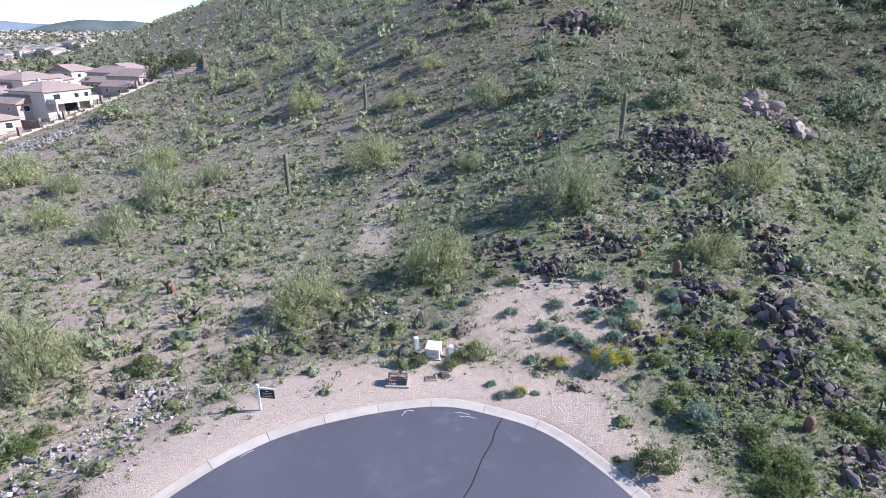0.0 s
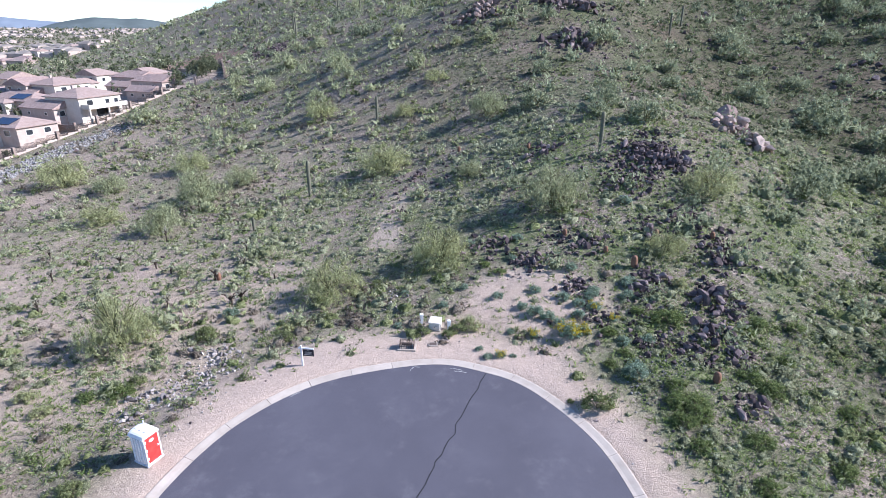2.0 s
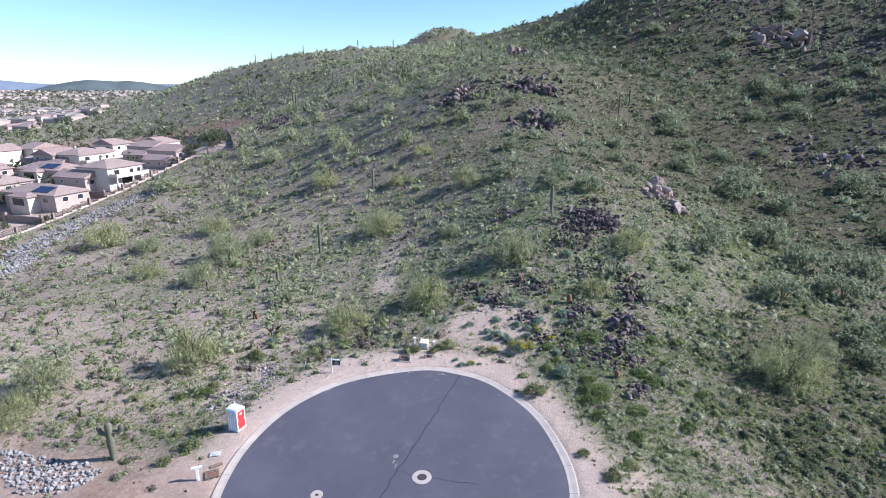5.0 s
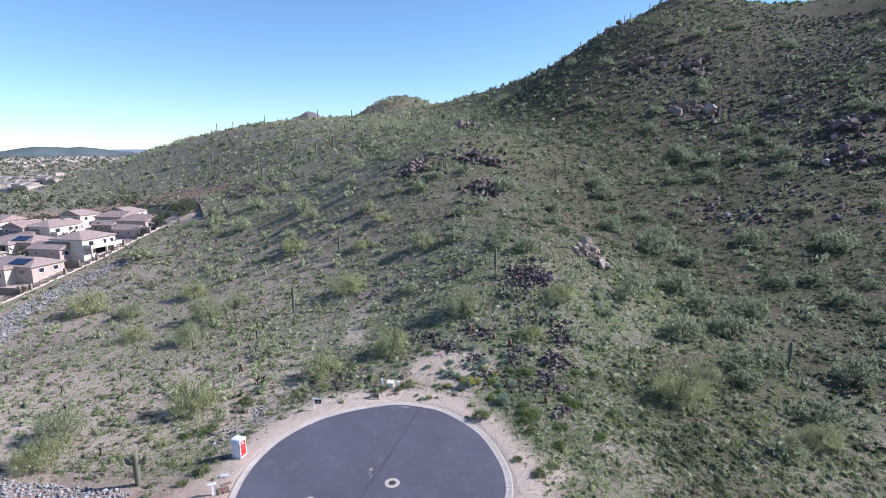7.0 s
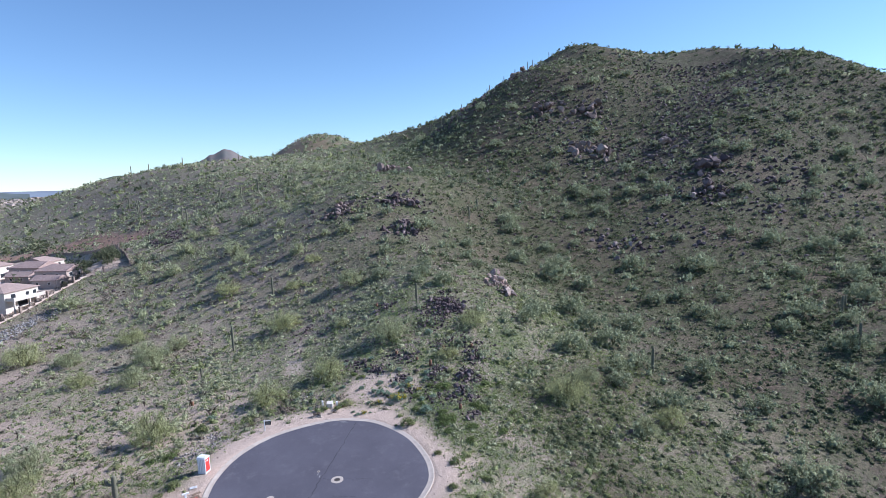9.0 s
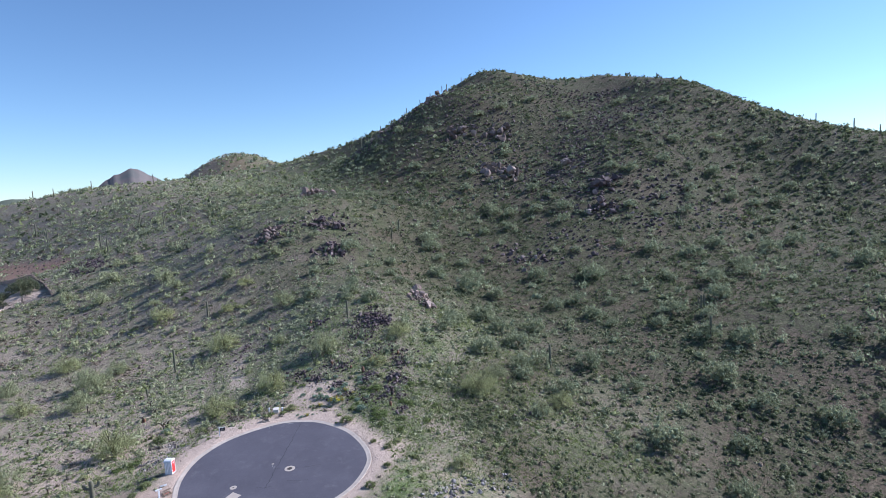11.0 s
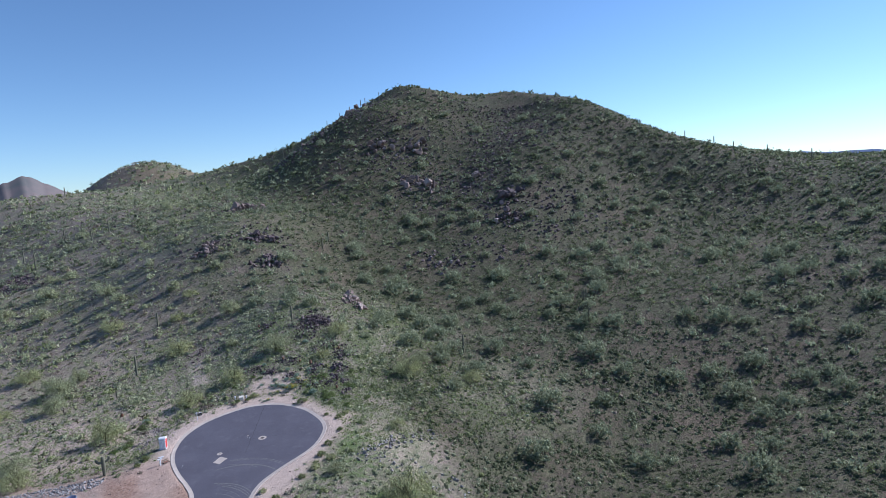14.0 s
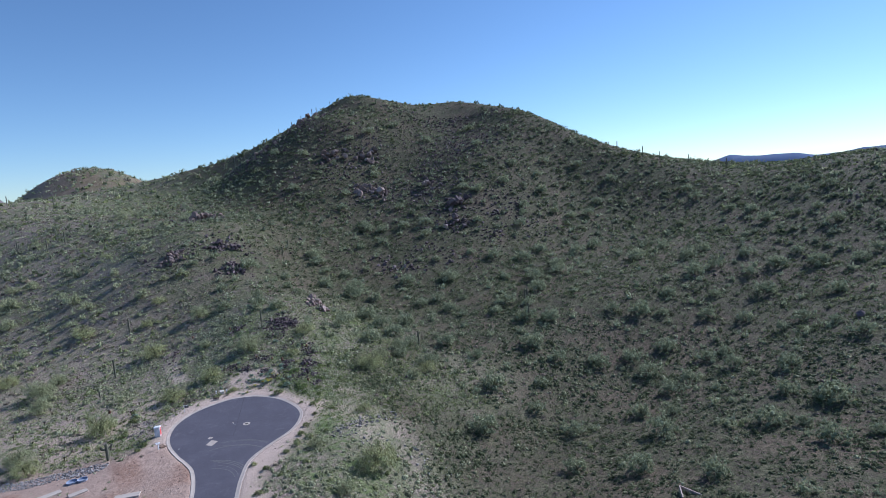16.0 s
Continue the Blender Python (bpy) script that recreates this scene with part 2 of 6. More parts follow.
def vnoise(x, y, size, seed=0):
    """Value noise from 0 to 1."""
    x, y = np.asarray(x, float) / size, np.asarray(y, float) / size
    i, j = np.floor(x), np.floor(y)
    u, v = x - i, y - j
    u, v = u * u * (3 - 2 * u), v * v * (3 - 2 * v)
    a, b = lattice(i, j, seed), lattice(i + 1, j, seed)
    c, d = lattice(i, j + 1, seed), lattice(i + 1, j + 1, seed)
    return (a * (1 - u) + b * u) * (1 - v) + (c * (1 - u) + d * u) * v


def road_distance(x, y):
    """Metres from the asphalt's edge: plus outside, minus inside; far off it is only rough."""
    x, y = np.asarray(x, float), np.asarray(y, float)
    shape = x.shape
    x, y = x.ravel(), y.ravel()
    out = np.full(x.shape, 99.0)
    near = np.nonzero((x > -110) & (x < 75) & (y > -140) & (y < 90))[0]
    e = ROAD_EDGE
    for part_ in np.array_split(near, max(1, len(near) // 20000)):
        if not len(part_):
            continue
        px, py = x[part_][:, None], y[part_][:, None]
        ax, ay = e[:-1, 0], e[:-1, 1]
        bx, by = e[1:, 0] - ax, e[1:, 1] - ay
        t = np.clip(((px - ax) * bx + (py - ay) * by) / (bx * bx + by * by), 0, 1)
        d = np.sqrt((px - ax - t * bx) ** 2 + (py - ay - t * by) ** 2).min(1)
        cx, cy = np.append(ax, e[-1, 0]), np.append(ay, e[-1, 1])
        dx, dy = np.roll(cx, -1), np.roll(cy, -1)
        cross = ((cy > py) != (dy > py)) & (px < (dx - cx) * (py - cy) / (dy - cy + 1e-12) + cx)
        out[part_] = np.where(cross.sum(1) % 2 == 1, -d, d)
    return out.reshape(shape)


def hills(x, y):
    h = BASE[0] + BASE[1] * 80 * np.tanh(x / 80) + BASE[2] * 100 * np.tanh(y / 100)
    for a, cx, cy, sx, sy, turn in HILLS:
        c, s = math.cos(turn), math.sin(turn)
        u, v = (c * (x - cx) + s * (y - cy)) / sx, (c * (y - cy) - s * (x - cx)) / sy
        h = h + a * np.exp(-(u * u + v * v) / 2)
    return h


WALL_LINE = [(-112, 84), (-106, 95), (-102, 106.6), (-100.8, 118.8), (-97.2, 132.5), (-93.3, 143.7), (-90.3, 155.2), (-84.5, 170.3), (-70.5, 172.4)]


def lot_edge(x, y):
    """Metres inside the walled house lots (minus: outside)."""
    wx = np.interp(y, [p[1] for p in WALL_LINE] + [205, 236], [p[0] for p in WALL_LINE] + [-84, -93.8])
    wx = np.where(y < 84, -112 - 0.55 * (84 - y), wx)
    north = np.minimum(-(y - 236 - 1.2 * (-93.8 - x)) / 1.56, 299 - 0.18 * (x + 150) - y)
    return np.where(y > 236, north, np.minimum(wx - x, np.where(x < -93.8, north, 99)))


def ground(x, y):
    x, y = np.asarray(x, float), np.asarray(y, float)
    h = hills(x, y)
    d = road_distance(x, y)
    far = np.clip(d / 30, 0, 1)
    h = h + far * (0.4 * (vnoise(x, y, 23, 1) - 0.5) + 0.15 * (vnoise(x, y, 9, 2) - 0.5))
    h = h + 26 * step(1300, 4200, np.hypot(x, y))
    inside = step(0, 6, lot_edge(x, y)) * step(-420, -300, x) * step(30, 60, y)
    h = h * (1 - inside) + np.minimum(h, 1.8 + 11.0 * step(166, 184, y) * step(-97, -84, x)) * inside
    south = step(6, -12, y)
    west = step(2, -14, x) * step(20, -4, y)
    pad = step(2 + 6 * south + 12 * west, 9 + 26 * south + 14 * west, d)
    z = road_z(y)
    level = z + 0.075 + 0.10 * step(0.8, 3, d) * (vnoise(x, y, 2.5, 3) - 0.3)
    h = level * (1 - pad) + h * pad
    h = h + step(1.0, 4, d) * 0.16 * (vnoise(x, y, 1.7, 4) - 0.5) * np.clip((160 - np.hypot(x, y - 60)) / 60, 0.2, 1)
    # the bed under the pavement lies lower
    return np.where(d < 0.8, z - 0.35 + 0.4 * step(0.1, 0.8, d), h)



# ---- building helpers ----
def mesh_from(name, verts, faces, mats):
    me = bpy.data.meshes.new(name)
    me.from_pydata([tuple(v) for v in verts], [], [tuple(f) for f in faces])
    for m in (mats if isinstance(mats, (list, tuple)) else [mats]):
        me.materials.append(m)
    me.update()
    return me


def soup(name, tris, mat):
    """A mesh of loose triangles, tris: n x 3 x 3."""
    n = len(tris)
    me = bpy.data.meshes.new(name)
    me.vertices.add(3 * n)
    me.vertices.foreach_set("co", np.ascontiguousarray(tris, dtype=np.float32).ravel())
    me.loops.add(3 * n)
    me.loops.foreach_set("vertex_index", np.arange(3 * n, dtype=np.int32))
    me.polygons.add(n)
    me.polygons.foreach_set("loop_start", np.arange(0, 3 * n, 3, dtype=np.int32))
    me.polygons.foreach_set("loop_total", np.full(n, 3, dtype=np.int32))
    me.materials.append(mat)
    me.update(calc_edges=True)
    return me


def indexed(name, verts, tris, mat, shade=False):
    """A mesh of shared vertices, verts n x 3, tris m x 3."""
    me = bpy.data.meshes.new(name)
    me.vertices.add(len(verts))
    me.vertices.foreach_set("co", np.ascontiguousarray(verts, dtype=np.float32).ravel())
    n = len(tris)
    me.loops.add(3 * n)
    me.loops.foreach_set("vertex_index", np.ascontiguousarray(tris, dtype=np.int32).ravel())
    me.polygons.add(n)
    me.polygons.foreach_set("loop_start", np.arange(0, 3 * n, 3, dtype=np.int32))
    me.polygons.foreach_set("loop_total", np.full(n, 3, dtype=np.int32))
    me.polygons.foreach_set("use_smooth", np.full(n, shade, dtype=bool))
    me.materials.append(mat)
    me.update(calc_edges=True)
    return me


def under(name, me, parent, label=""):
    ob = new(name, me)
    ob.parent = parent
    return tagged(ob, label)


def part(name, bm, mat, parent, label="", bevel=0.0):
    """Links a bmesh as one mesh under a thing or a part."""
    if bevel:
        bmesh.ops.bevel(bm, geom=bm.edges[:], offset=bevel, segments=1, affect="EDGES")
    me = bpy.data.meshes.new(name)
    bm.to_mesh(me)
    bm.free()
    me.materials.append(mat)
    return under(name, me, parent, label)


def add_box(bm, x0, y0, z0, x1, y1, z1):
    vs = [bm.verts.new(p) for p in ((x0, y0, z0), (x1, y0, z0), (x1, y1, z0), (x0, y1, z0), (x0, y0, z1), (x1, y0, z1), (x1, y1, z1), (x0, y1, z1))]
    for f in ((3, 2, 1, 0), (4, 5, 6, 7), (0, 1, 5, 4), (1, 2, 6, 5), (2, 3, 7, 6), (3, 0, 4, 7)):
        bm.faces.new([vs[i] for i in f])
    return bm


def box(x0, y0, z0, x1, y1, z1):
    return add_box(bmesh.new(), x0, y0, z0, x1, y1, z1)


def ring(bm, r0, r1, z0, z1, n=24, x=0.0, y=0.0):
    """Adds a cone frustum with closed ends."""
    lo = [bm.verts.new((x + r0 * math.cos(a), y + r0 * math.sin(a), z0)) for a in np.linspace(0, 2 * math.pi, n, False)]
    hi = [bm.verts.new((x + r1 * math.cos(a), y + r1 * math.sin(a), z1)) for a in np.linspace(0, 2 * math.pi, n, False)]
    for i in range(n):
        j = (i + 1) % n
        bm.faces.new((lo[i], lo[j], hi[j], hi[i]))
    bm.faces.new(hi), bm.faces.new(lo[::-1])
    return bm


def gz(x, y):
    return float(ground(np.array([x]), np.array([y]))[0])


# ---- ground ----
def axis(fine0, fine1, d0, mid0, mid1, d1, far0, far1):
    """Grid lines that are close near the middle and grow wider apart."""
    mid = np.concatenate([np.arange(mid0, fine0, d1), np.arange(fine0, fine1, d0), np.arange(fine1, mid1 + d1, d1)])
    left, right, gap = [mid[0]], [mid[-1]], d1
    while left[-1] > far0 or right[-1] < far1:
        gap *= 1.13
        left.append(left[-1] - gap), right.append(right[-1] + gap)
    left, right = [v for v in left if v > far0 - 400], [v for v in right if v < far1 + 400]
    return np.concatenate([np.array(left[:0:-1]), mid, np.array(right[1:])])


def hillside(x, y):
    """How far a place belongs to the dark varnished hillsides."""
    return step(60, 104, np.hypot(x + 10, y - 15) + 75 * step(16, 44, x) * step(48, 24, y)) * (0.12 + 0.88 * step(-5, 85, x - 0.12 * y + 24)) * (1 - 0.6 * step(26, 10, np.hypot(x - 58, y - 10))) * step(-1, -7, lot_edge(x, y)) * step(3.5, 8, hills(x, y) + 30 * step(-20, 30, x))


def land_cover(x, y):
    """Fractions of bare sand, green plants and red cut soil."""
    d = road_distance(x, y)
    n1, n2, n3 = vnoise(x, y, 14, 11), vnoise(x, y, 5, 12), vnoise(x, y, 40, 13)
    shoulder = step(8, 2, d + 6 * (n2 - 0.5))
    west = step(-5, -22, x) * step(66, 38, y) * step(12, 25, y) * (0.45 + 0.6 * n1)
    lot = step(-8, -16, x) * step(18, 8, y + 0.35 * (x + 25) + 6 * (n2 - 0.5))
    path = step(3, 0.8, np.abs(x + 9 + 3 * np.sin(y / 9) - 0.28 * (y - 50))) * step(48, 52, y) * step(75, 62, y)
    spur = step(26, 8, np.hypot(x - 58, y - 12)) * 0.25 + step(20, 8, np.hypot(x - 20, y + 6)) * 0.5
    sand = np.clip(np.maximum.reduce([shoulder, west, lot, path, spur * (0.4 + n2)]), 0, 1)
    green = np.clip(0.5 * step(-40, 40, x) + 0.5 + 0.5 * (n3 - 0.5), 0, 1) * (1 - shoulder) * (1 - lot) * (1 - 0.65 * west) * (1 - 0.7 * path)
    low = step(14, 26, x) * step(34, 14, y) * (0.35 + 0.65 * n2)
    sand = np.maximum(sand, 0.3 * low)
    green = green * (1 - 0.5 * low)
    bare_foot = step(9, 4, np.hypot(x - 9, (y - 36) * 1.3) + 3 * (n2 - 0.5))
    sand = np.maximum(sand, 0.8 * bare_foot)
    green = green * (1 - 0.9 * bare_foot)
    slope_tan = step(20, -30, x) * step(20, 40, y) * (0.08 + 0.32 * n1)
    sand = np.maximum(sand, slope_tan)
    # cut bank above the house lots and the graded lot by the street
    dl = -lot_edge(x, y)
    bank = step(3, 7, dl + 5 * (n2 - 0.5)) * step(30, 20, dl + 8 * (n2 - 0.5)) * step(-72, -86, x) * step(-330, -280, x) * step(232, 240, y)
    red = np.clip(np.maximum(bank * (0.8 + 0.2 * n2), lot * (0.5 + 0.45 * step(0.3, 0.7, n2))), 0, 1)
    red = np.maximum(red, 0.42 * step(560, 700, y) * step(0.25, 0.6, n3) * step(220, 60, np.abs(x)))
    yard = step(0, 3, lot_edge(x, y)) * step(20, 60, y)
    sand = np.maximum(sand, yard * 0.9)
    return sand, green * (1 - bank) * (1 - 0.85 * yard), red * (1 - yard)


def build_ground():
    xs = axis(-48, 34, 0.7, -150, 260, 2.8, -4300, 4300)
    ys = axis(-22, 62, 0.7, -100, 290, 2.8, -2500, 4600)
    gx, gy = np.meshgrid(xs, ys)
    z = ground(gx, gy)
    v = np.stack([gx, gy, z], -1).reshape(-1, 3)
    n = len(xs)
    i = (np.arange(len(ys) - 1)[:, None] * n + np.arange(n - 1)).ravel()
    t = np.concatenate([np.stack([i, i + 1, i + n + 1], 1), np.stack([i, i + n + 1, i + n], 1)])
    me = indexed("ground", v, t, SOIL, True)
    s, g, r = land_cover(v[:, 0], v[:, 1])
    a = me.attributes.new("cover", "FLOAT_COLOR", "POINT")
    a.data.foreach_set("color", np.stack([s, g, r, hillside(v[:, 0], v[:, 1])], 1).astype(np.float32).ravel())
    return tagged(new("ground", me), "stony desert ground with sand and green spring growth", "ground", kind="structure")


build_ground()


# ---- cul-de-sac ----
def ribbon(inner, outer, z0, z1):
    """Vertices and faces of a strip between two lines."""
    n = len(inner)
    v = [(*p, z0 + road_z(p[1])) for p in inner] + [(*p, z1 + road_z(p[1])) for p in outer]
    return v, [(i, i + 1, n + i + 1, n + i) for i in range(n - 1)]


def offset_line(line, d):
    t = np.gradient(line, axis=0)
    t /= np.linalg.norm(t, axis=1)[:, None]
    return line + d * np.stack([-t[:, 1], t[:, 0]], 1)


def build_road():
    e = ROAD_EDGE
    bm = bmesh.new()
    # rows of the pavement between matching places of the two sides
    half = len(e) // 2
    left, right = e[:half + 1], e[::-1][:len(e) - half]
    k = 24
    rows = []
    for t in np.linspace(0, 1, 90):
        a = np.array([np.interp(t * (len(left) - 1), np.arange(len(left)), left[:, c]) for c in (0, 1)])
        b = np.array([np.interp(t * (len(right) - 1), np.arange(len(right)), right[:, c]) for c in (0, 1)])
        line = [a + (b - a) * s for s in np.linspace(0, 1, k)]
        rows.append([bm.verts.new((p[0], p[1], road_z(p[1]))) for p in line])
    for r, q in zip(rows[:-1], rows[1:]):
        for i in range(k - 1):
            f = bm.faces.new((r[i], r[i + 1], q[i + 1], q[i]))
    bmesh.ops.remove_doubles(bm, verts=bm.verts[:], dist=0.002)
    bmesh.ops.recalc_face_normals(bm, faces=bm.faces[:])
    me = bpy.data.meshes.new("road")
    bm.to_mesh(me)
    bm.free()
    me.materials.append(ASPHALT)
    if me.polygons[len(me.polygons) // 2].normal.z < 0:
        me.flip_normals()
    return tagged(new("road", me), "grey asphalt of a cul-de-sac and its short street", "road", kind="structure")


ROAD = build_road()


def build_kerb():
    kerb = tagged(new("kerb"), "pale concrete rolled kerb round the asphalt", "kerb", kind="structure")
    e = ROAD_EDGE
    s = np.concatenate([[0], np.cumsum(np.linalg.norm(np.diff(e, axis=0), axis=1))])
    total, size = s[-1], 3.05
    # profile: across and up
    prof = [(-0.02, -0.25), (-0.02, 0.012), (0.22, 0.022), (0.45, 0.062), (0.60, 0.085), (0.67, 0.086), (0.72, 0.065), (0.72, -0.3)]
    n = int(total / size)
    for k in range(n):
        at = np.linspace(k * total / n + 0.012, (k + 1) * total / n - 0.012, 5)
        c = np.stack([np.interp(at, s, e[:, 0]), np.interp(at, s, e[:, 1])], 1)
        c2 = np.stack([np.interp(at + 0.05, s, e[:, 0]), np.interp(at + 0.05, s, e[:, 1])], 1)
        c1 = np.stack([np.interp(at - 0.05, s, e[:, 0]), np.interp(at - 0.05, s, e[:, 1])], 1)
        t = c2 - c1
        t /= np.linalg.norm(t, axis=1)[:, None]
        out = np.stack([-t[:, 1], t[:, 0]], 1)
        v, f, m = [], [], len(prof)
        for p, o in zip(c, out):
            for d, z in prof:
                q = p + o * d
                v.append((q[0], q[1], road_z(p[1]) + z))
        for r in range(len(c) - 1):
            for i in range(m - 1):
                a = r * m + i
                f.append((a, a + 1, a + m + 1, a + m))
        f.append(tuple(range(m)))
        f.append(tuple(range((len(c) - 1) * m, len(c) * m))[::-1])
        me = mesh_from("kerb_section", v, f, CONCRETE)
        under("kerb_section", me, kerb)


build_kerb()


# ---- plants and rocks ----
rng = np.random.default_rng(7)

def in_lots(x, y):
    """True on the house lots west of the boundary wall."""
    town = (x < -150) & (y > 20) & (hills(x, y) < 6.0) & ((y < 298) | (y > 520) | (x < -360))
    return ((lot_edge(x, y) > -0.8) & (y > 0)) | town


def unit(a):
    return a / np.maximum(np.linalg.norm(a, axis=-1, keepdims=True), 1e-6)


def leaf_cloud(pos, r, h, k, size, long=1.0, up=0.0, low=0.02):
    """k loose leaf triangles on each of the domes at pos (n x 3), of radius r and height h."""
    n = len(pos)
    az, cz = rng.uniform(0, 2 * np.pi, (n, k)), rng.uniform(low, 1, (n, k))
    sz = np.sqrt(1 - cz * cz)
    d = np.stack([sz * np.cos(az), sz * np.sin(az), cz], -1)
    rad = 0.5 + 0.55 * rng.random((n, k)) ** 0.7
    lump = 0.8 + 0.4 * np.sin(az * 3 + rng.uniform(0, 6, (n, 1)))
    c = pos[:, None, :] + d * np.stack([r, r, h], -1)[:, None, :] * (rad * lump)[..., None]
    normal = unit(d + 0.8 * rng.normal(size=(n, k, 3)))
    t1 = unit(np.cross(normal, rng.normal(size=(n, k, 3))) + up * np.array([0, 0, 1.0]) + 0.6 * up * d)
    t2 = unit(np.cross(normal, t1))
    s = (size * r)[:, None] * rng.uniform(0.6, 1.3, (n, k))
    a, b = t1 * (s * long)[..., None], t2 * s[..., None]
    return np.stack([c + a, c - 0.5 * a + 0.87 * b, c - 0.5 * a - 0.87 * b], 2).reshape(-1, 3, 3)


DOME_F = np.array([(i, (i + 1) % 6, 6 + i) for i in range(6)] + [((i + 1) % 6, 6 + (i + 1) % 6, 6 + i) for i in range(6)] + [(6 + i, 6 + (i + 1) % 6, 12) for i in range(6)])


def mounds(pos, r, h):
    """A small uneven leafy dome at each place: vertices and triangles."""
    n = len(pos)
    a = np.arange(6) * np.pi / 3 + rng.uniform(0, 1, (n, 1))
    q = rng.uniform(0.5, 1.15, (n, 13))
    x = np.concatenate([np.cos(a) * 0.92, np.cos(a + 0.5) * 0.62, 0 * a[:, :1]], 1) * q * r[:, None]
    y = np.concatenate([np.sin(a) * 0.92, np.sin(a + 0.5) * 0.62, 0 * a[:, :1]], 1) * q * r[:, None]
    z = np.concatenate([-0.12 + 0 * a, 0.60 + 0 * a, 0.88 + 0 * a[:, :1]], 1) * h[:, None] * np.concatenate([np.ones((n, 6)), q[:, 6:]], 1)
    v = pos[:, None] + np.stack([x, y, z], -1)
    f = DOME_F[None] + 13 * np.arange(n)[:, None, None]
    return v.reshape(-1, 3), f.reshape(-1, 3)


def loose(tris):
    return tris.reshape(-1, 3), np.arange(3 * len(tris)).reshape(-1, 3)


def scatter(x0, x1, y0, y1, gap):
    """A jittered grid of places."""
    gx, gy = np.meshgrid(np.arange(x0, x1, gap), np.arange(y0, y1, gap))
    x = gx.ravel() + rng.uniform(-0.5, 0.5, gx.size) * gap
    y = gy.ravel() + rng.uniform(-0.5, 0.5, gx.size) * gap
    return x, y


def in_sector(x, y, r0, r1):
    r, az = np.hypot(x, y + 45), np.degrees(np.arctan2(x, y + 45))
    return (r >= r0) & (r < r1) & (az > -48) & (az < 128)


def facing(x, y):
    """False on the far sides of the hills, which no part of the walk overlooks."""
    h = hills(x, y)
    gx, gy = (hills(x + 2, y) - h) / 2, (hills(x, y + 2) - h) / 2
    return (np.hypot(x, y) < 150) | (gx * x + gy * (y + 60) + (50 - h) > -14)


ROCKY = [(24, 60, 11), (21, 53, 7), (29, 123, 12), (8, 139, 9), (30, 142, 12), (34, 202, 16), (145, 265, 40), (165, 150, 26), (152, 136, 20), (145, 205, 26),
         (108, 330, 30), (163, 362, 25), (110, 380, 26), (135, 322, 24), (169, 262, 22), (157, 183, 16), (186, 204, 18), (177, 132, 14), (97, 114, 10), (122, 121, 9), (123, 104, 9), (157, 113, 12), (30, 125, 9), (31, 142, 10), (190, 134, 22), (172, 187, 22), (100, 108, 12), (28, 44, 6), (8, 45, 6), (-4, 72, 8), (230, 230, 40), (260, 290, 40), (127, 328, 25), (246, 210, 14), (155, 343, 30), (190, 217, 18)]


def rockiness(x, y):
    v = np.zeros_like(x)
    for cx, cy, s in ROCKY:
        v = np.maximum(v, np.exp(-((x - cx) ** 2 + (y - cy) ** 2) / (2 * (0.62 * s) ** 2)))
    return v * (0.35 + 1.1 * vnoise(x, y, 6, 21))


def join(pieces):
    vs, fs, k = [], [], 0
    for v, f in pieces:
        vs.append(v), fs.append(f + k)
        k += len(v)
    return np.concatenate(vs), np.concatenate(fs)


